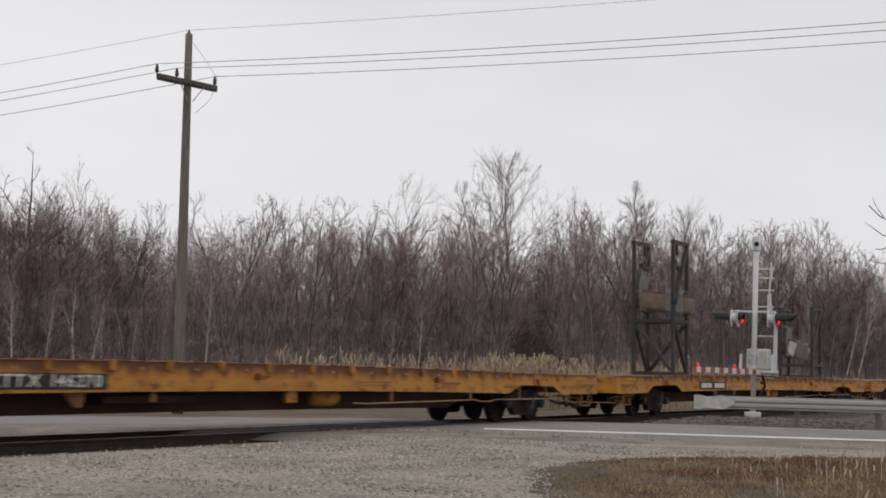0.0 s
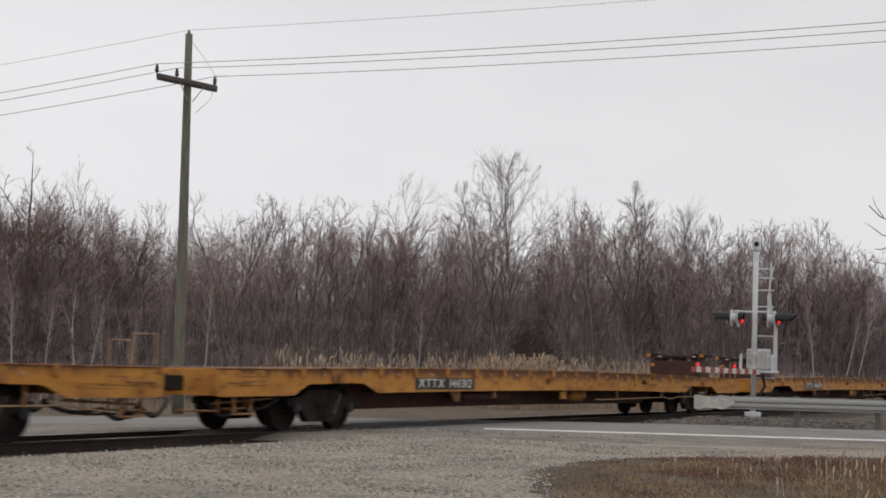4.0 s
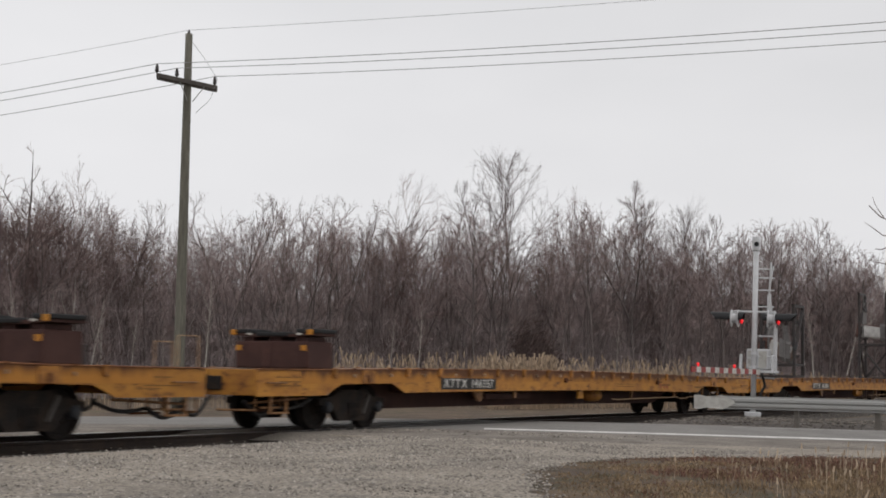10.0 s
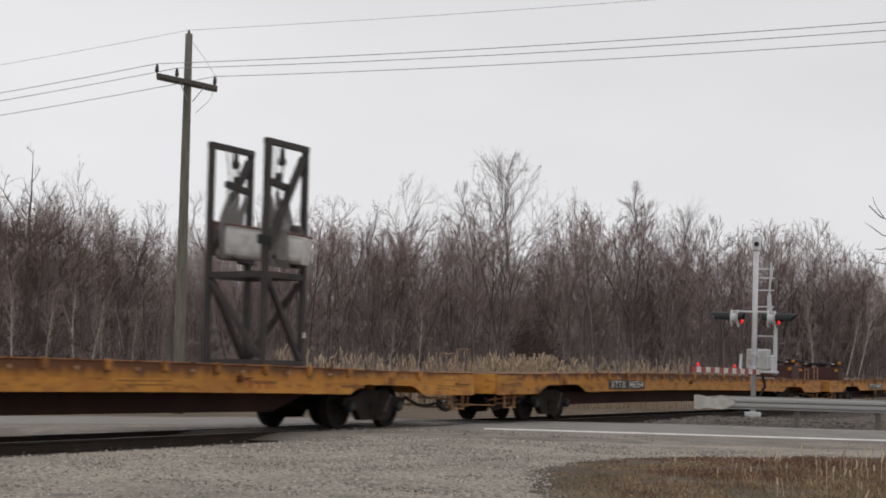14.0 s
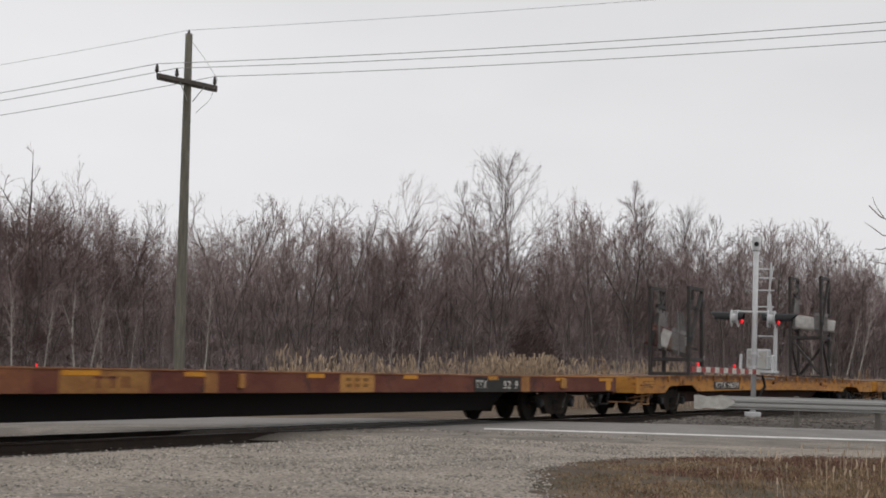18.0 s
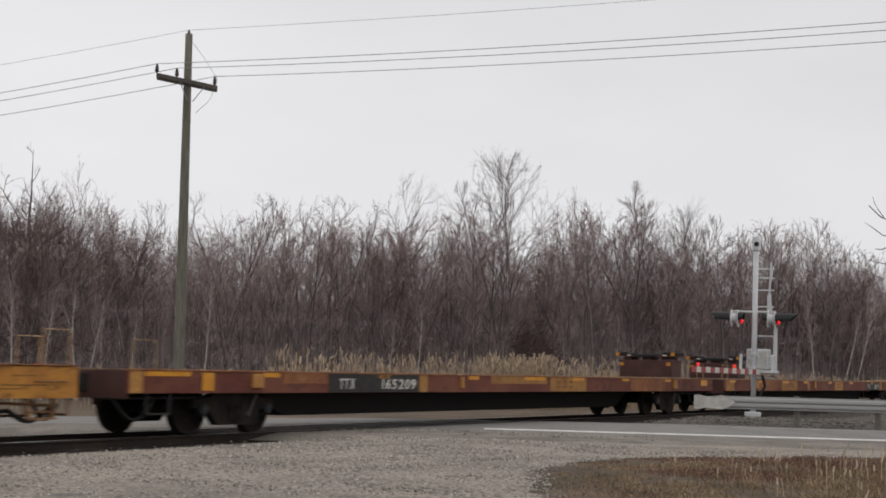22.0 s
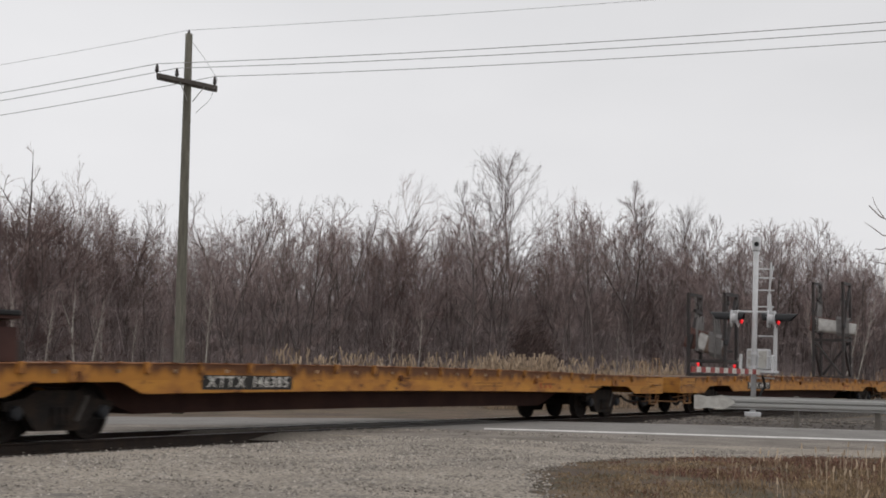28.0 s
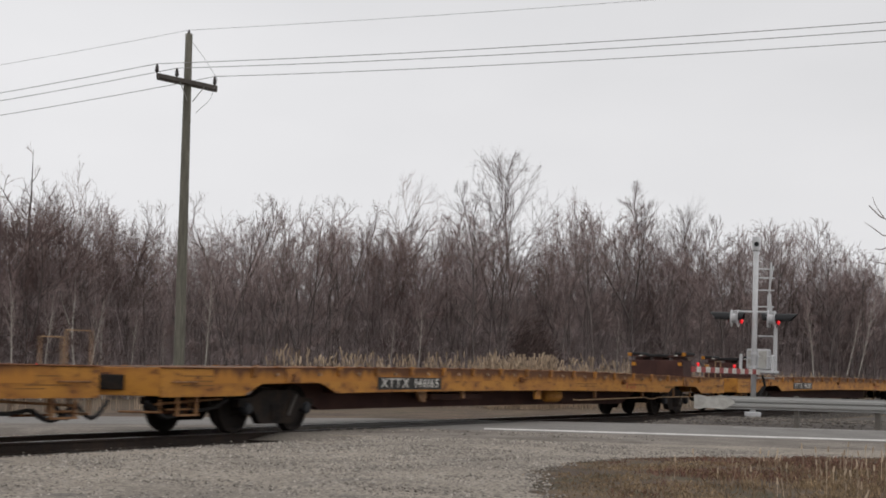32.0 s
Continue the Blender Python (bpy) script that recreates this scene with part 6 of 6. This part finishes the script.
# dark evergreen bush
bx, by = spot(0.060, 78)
bush = thing("juniper_bush", "dark ragged evergreen bush before the wood", "bush", m=pose(bx, by, -0.75))
bush.scale = (1.10, 1.10, 1.75)
brng = np.random.default_rng(12)
nb = 4200
lobes = brng.normal(0, 1, (14, 3)) * (0.62, 0.62, 0.75) + (0, 0, 1.35)
lobes[:, :2] *= np.clip(1.5 - 0.40 * lobes[:, 2:3], 0.3, 1.5)
pick = brng.integers(0, 14, nb)
p0 = lobes[pick] + brng.normal(0, 0.30, (nb, 3))
p0[:, 2] = np.clip(p0[:, 2], 0.1, 3.2)
p1 = p0 + brng.normal(0, 0.16, (nb, 3)) + np.array((0.16, -0.20, 0.10))
part("foliage", raw("foliage", *sticks(np.column_stack([p0, np.full(nb, 0.018), p1, np.full(nb, 0.006)])), "needle"), None, bush)
bm = bm_new()
tube(bm, (0, 0, -0.2), (0.05, 0, 2.6), 0.09, 0.02, n=7)
part("trunk", bm, "bark", bush)

# branches of a tree that stands close by
near_tree = thing("bare_tree", "leafless tree beside the road with thin drooping branches", "tree", m=pose(*spot(0.432, 30), -0.2))
near_tree.scale = (0.8, 0.8, 0.78)
reach = []
for run in (((0.40, 4.0), (0.315, 4.10), (0.2985, 4.36), (0.2925, 4.62), (0.2905, 4.80)), ((0.39, 3.7), (0.312, 3.95), (0.297, 4.02), (0.289, 4.20), (0.2848, 4.28)),
            ((0.40, 3.2), (0.312, 3.32), (0.298, 3.44), (0.288, 3.50)), ((0.312, 3.95), (0.302, 3.80), (0.296, 3.72), (0.292, 3.74)), ((0.2985, 4.36), (0.2955, 4.40), (0.288, 4.62))):
    for k, ((s0, z0_), (s1, z1_)) in enumerate(zip(run, run[1:])):
        pa, pb = spot(s0, 30), spot(s1, 30)
        reach.append((*pa, z0_, 0.016 - 0.003 * k, *pb, z1_, max(0.004, 0.013 - 0.003 * k)))
drooping = part("branch", raw("branch", *sticks(reach, 4), "twig"), None, near_tree)
drooping.matrix_parent_inverse = (Matrix.Translation((*spot(0.432, 30), -0.2)) @ Matrix.Diagonal((0.8, 0.8, 0.78, 1))).inverted()
near_wood = bare_tree(3, 8.5, 0.14, "leafless tree", 2, 0.4, 20, 14, 0.35, 0.24)
for piece in list(near_wood.children):
    piece.parent = near_tree
bpy.data.objects.remove(near_wood)

# dead grass in the foreground

def tufts(name, n, hmin, hmax, mat, label, seed, low, bias, clump=0.5, rad=0.004):
    g = np.random.default_rng(seed)
    xs_, ys_ = [], []
    while len(xs_) < n:
        x, y = g.uniform(12, 27), g.uniform(-15, -7)
        e = grass_edge(x)
        if y < e + 0.45 * g.random() ** 3 and y > e - low and noise.noise((x * clump, y * clump, seed)) + 0.35 * noise.noise((x * 2.3, y * 2.3, seed + 4)) + bias * (x - 20) * 0.05 > g.uniform(-0.12, 0.30):
            xs_.append(x)
            ys_.append(y)
    p = np.column_stack([xs_, ys_])
    zz = np.array([ground_z(a, b) for a, b in p]) - 0.01
    far_in = np.array([grass_edge(a) - b for a, b in p])
    hh = g.uniform(hmin, hmax, n) * np.clip(0.18 + 0.20 * far_in, 0.12, 0.9) * np.array([1.0 + 0.7 * noise.noise((a * 1.7, b * 1.7, 2.0)) for a, b in p])
    ln = g.normal(0, 0.45, (n, 2)) * hh[:, None]
    md_ = np.column_stack([p + ln * 0.35, zz + hh * 0.6])
    tp = np.column_stack([p + ln, zz + hh * g.uniform(0.7, 1.0, n)])
    segs = np.concatenate([np.column_stack([p, zz, np.full(n, rad), md_, np.full(n, rad * 0.8)]), np.column_stack([md_, np.full(n, rad * 0.8), tp, np.full(n, rad * 0.3)])])
    tagged(new(name, raw(name, *blades(segs, seed), mat)), label, "grass", kind="stuff")


tufts("dead_grass", 15000, 0.06, 0.18, "straw", "matted straw-coloured dead grass", 1, 9.0, -0.6, 0.9, 0.005)
tufts("dead_weeds", 9500, 0.10, 0.26, "redgrass", "reddish-brown dead weeds among the grass", 2, 9.0, 1.6, 0.7, 0.005)
tufts("dry_tussocks", 2600, 0.10, 0.24, "straw", "taller pale tussocks of dead grass", 5, 9.0, 0.3, 1.6, 0.005)
# taller seed stalks with pale heads
g = np.random.default_rng(9)
ns = 150
sx_ = g.uniform(13, 24, ns)
sy_ = np.array([grass_edge(x) for x in sx_]) - 1.3 - 3.6 * np.sqrt(g.random(ns))
sz_ = np.array([ground_z(a, b) for a, b in zip(sx_, sy_)])
hh = g.uniform(0.14, 0.36, ns) * np.clip(0.15 + 0.25 * (np.array([grass_edge(x) for x in sx_]) - sy_), 0.2, 1)
tp = np.column_stack([sx_ + g.normal(0, 0.03, ns), sy_ + g.normal(0, 0.03, ns), sz_ + hh])
hd = tp + np.column_stack([g.normal(0, 0.01, (ns, 2)), np.full(ns, 0.07)])
segs = np.concatenate([np.column_stack([sx_, sy_, sz_, np.full(ns, 0.004), tp, np.full(ns, 0.003)]), np.column_stack([tp, np.full(ns, 0.012), hd, np.full(ns, 0.007)])])
tagged(new("seed_stalks", raw("seed_stalks", *sticks(segs, 4), "seedhead")), "pale dry seed stalks", "weeds", kind="stuff")


# loose stones on the gravel and along the ballast
def stones(name, n, place, smin, smax, mat, label, seed):
    g = np.random.default_rng(seed)
    oct_v = np.array([(1, 0, 0), (-1, 0, 0), (0, 1, 0), (0, -1, 0), (0, 0, 1), (0, 0, -0.6)], float)
    oct_f = np.array([(0, 2, 4), (2, 1, 4), (1, 3, 4), (3, 0, 4), (2, 0, 5), (1, 2, 5), (3, 1, 5), (0, 3, 5)])
    vs, fs = [], []
    for k in range(n):
        x, y, z = place(g)
        s = g.uniform(smin, smax)
        a = g.uniform(0, math.tau)
        v = oct_v * g.uniform(0.6, 1.3, (6, 1)) * s * np.array([1, 0.8, 0.6])
        c, t = math.cos(a), math.sin(a)
        vs.append(v @ np.array([[c, t, 0], [-t, c, 0], [0, 0, 1]]) + (x, y, z))
        fs.append(oct_f + 6 * k)
    tagged(new(name, raw(name, np.concatenate(vs), np.concatenate(fs), mat)), label, "stones", kind="stuff")


def on_apron(g):
    x = g.uniform(7, 24)
    y = g.uniform(max(grass_edge(x) - 0.12, -14), -2.63)
    return x, y, ground_z(x, y) + 0.012


def on_edge(g):
    x = g.uniform(8, 20.6)
    y = -2.70 + g.normal(0, 0.30)
    return x, y, ground_z(x, min(y, -2.59)) + 0.012


def on_ballast(g):
    x = g.uniform(6, 75)
    y = g.uniform(-2.5, 2.5)
    if 20.5 - 0.47 * y < x < 32.6 - 0.47 * y:
        x += 14
    return x, y, float(np.interp(abs(y), (0, 1.65, 2.5), (-0.185, -0.20, -0.35))) + 0.01


stones("gravel_stones", 15000, on_apron, 0.010, 0.034, "gravelstone", "loose pale limestone chips", 1)
stones("dark_gravel_stones", 6000, on_apron, 0.010, 0.028, "ballaststone", "darker chips among the pale gravel", 5)
def on_shoulder(g):
    n, t = g.uniform(20.2, 22.0), g.uniform(-17, -9)
    p = RN * n + RU * t
    return p.x, p.y, road_z(p.y) + 0.006


stones("shoulder_stones", 220, on_shoulder, 0.012, 0.05, "gravelstone", "scattered pale stones on the road shoulder", 12)
stones("edge_stones", 80, on_edge, 0.010, 0.040, "chip", "pale larger stones along the gravel's edge", 2)
def on_bank(g):
    while True:
        x, y = g.uniform(33, 60), g.uniform(-18, -2.6)
        if 29.2 < road_n(x, y) < 36:
            return x, y, bank_z(x, y) + 0.01


stones("bank_stones", 5000, on_bank, 0.02, 0.06, "ballaststone", "loose brown-grey stones on the bank", 6)
def by_rail(g):
    x, y = g.uniform(6, 21.5), g.uniform(-2.62, -0.85)
    return x, y, float(np.interp(abs(y), (0, 1.65, 2.5), (-0.185, -0.20, -0.35))) + 0.012


stones("ballast_shoulder_stones", 4500, by_rail, 0.018, 0.045, "ballast", "brown-black stones on the ballast shoulder", 8)
stones("ballast_stones", 7000, on_ballast, 0.02, 0.05, "ballaststone", "loose dark ballast stones", 3)


# ---- what moves ----
def motions():
    for ob, back in TRAIN:
        walk(ob, [(t, pose(travel(t) - back, 0, 0)) for t in np.arange(0, 32.01, 1.0)])
    for ob, back, x, y in LOADS:
        lift = 0.0 if back in (114.0, 142.05) else camber(x)
        walk(ob, [(t, pose(travel(t) - back + x, y, DECK + lift)) for t in np.arange(0, 32.01, 1.0)])
    spins = [(k / FPS, -math.degrees(travel(k / FPS) / rail_rad)) for k in range(0, 32 * FPS + 1)]
    for ob in [o for o in bpy.data.objects if o.name.split(".")[0] == "wheelset"]:
        c = ob.matrix_basis.translation.copy()
        walk(ob, [(t, pose(c.x, c.y, c.z, 0, a, 0)) for t, a in spins])


motions()
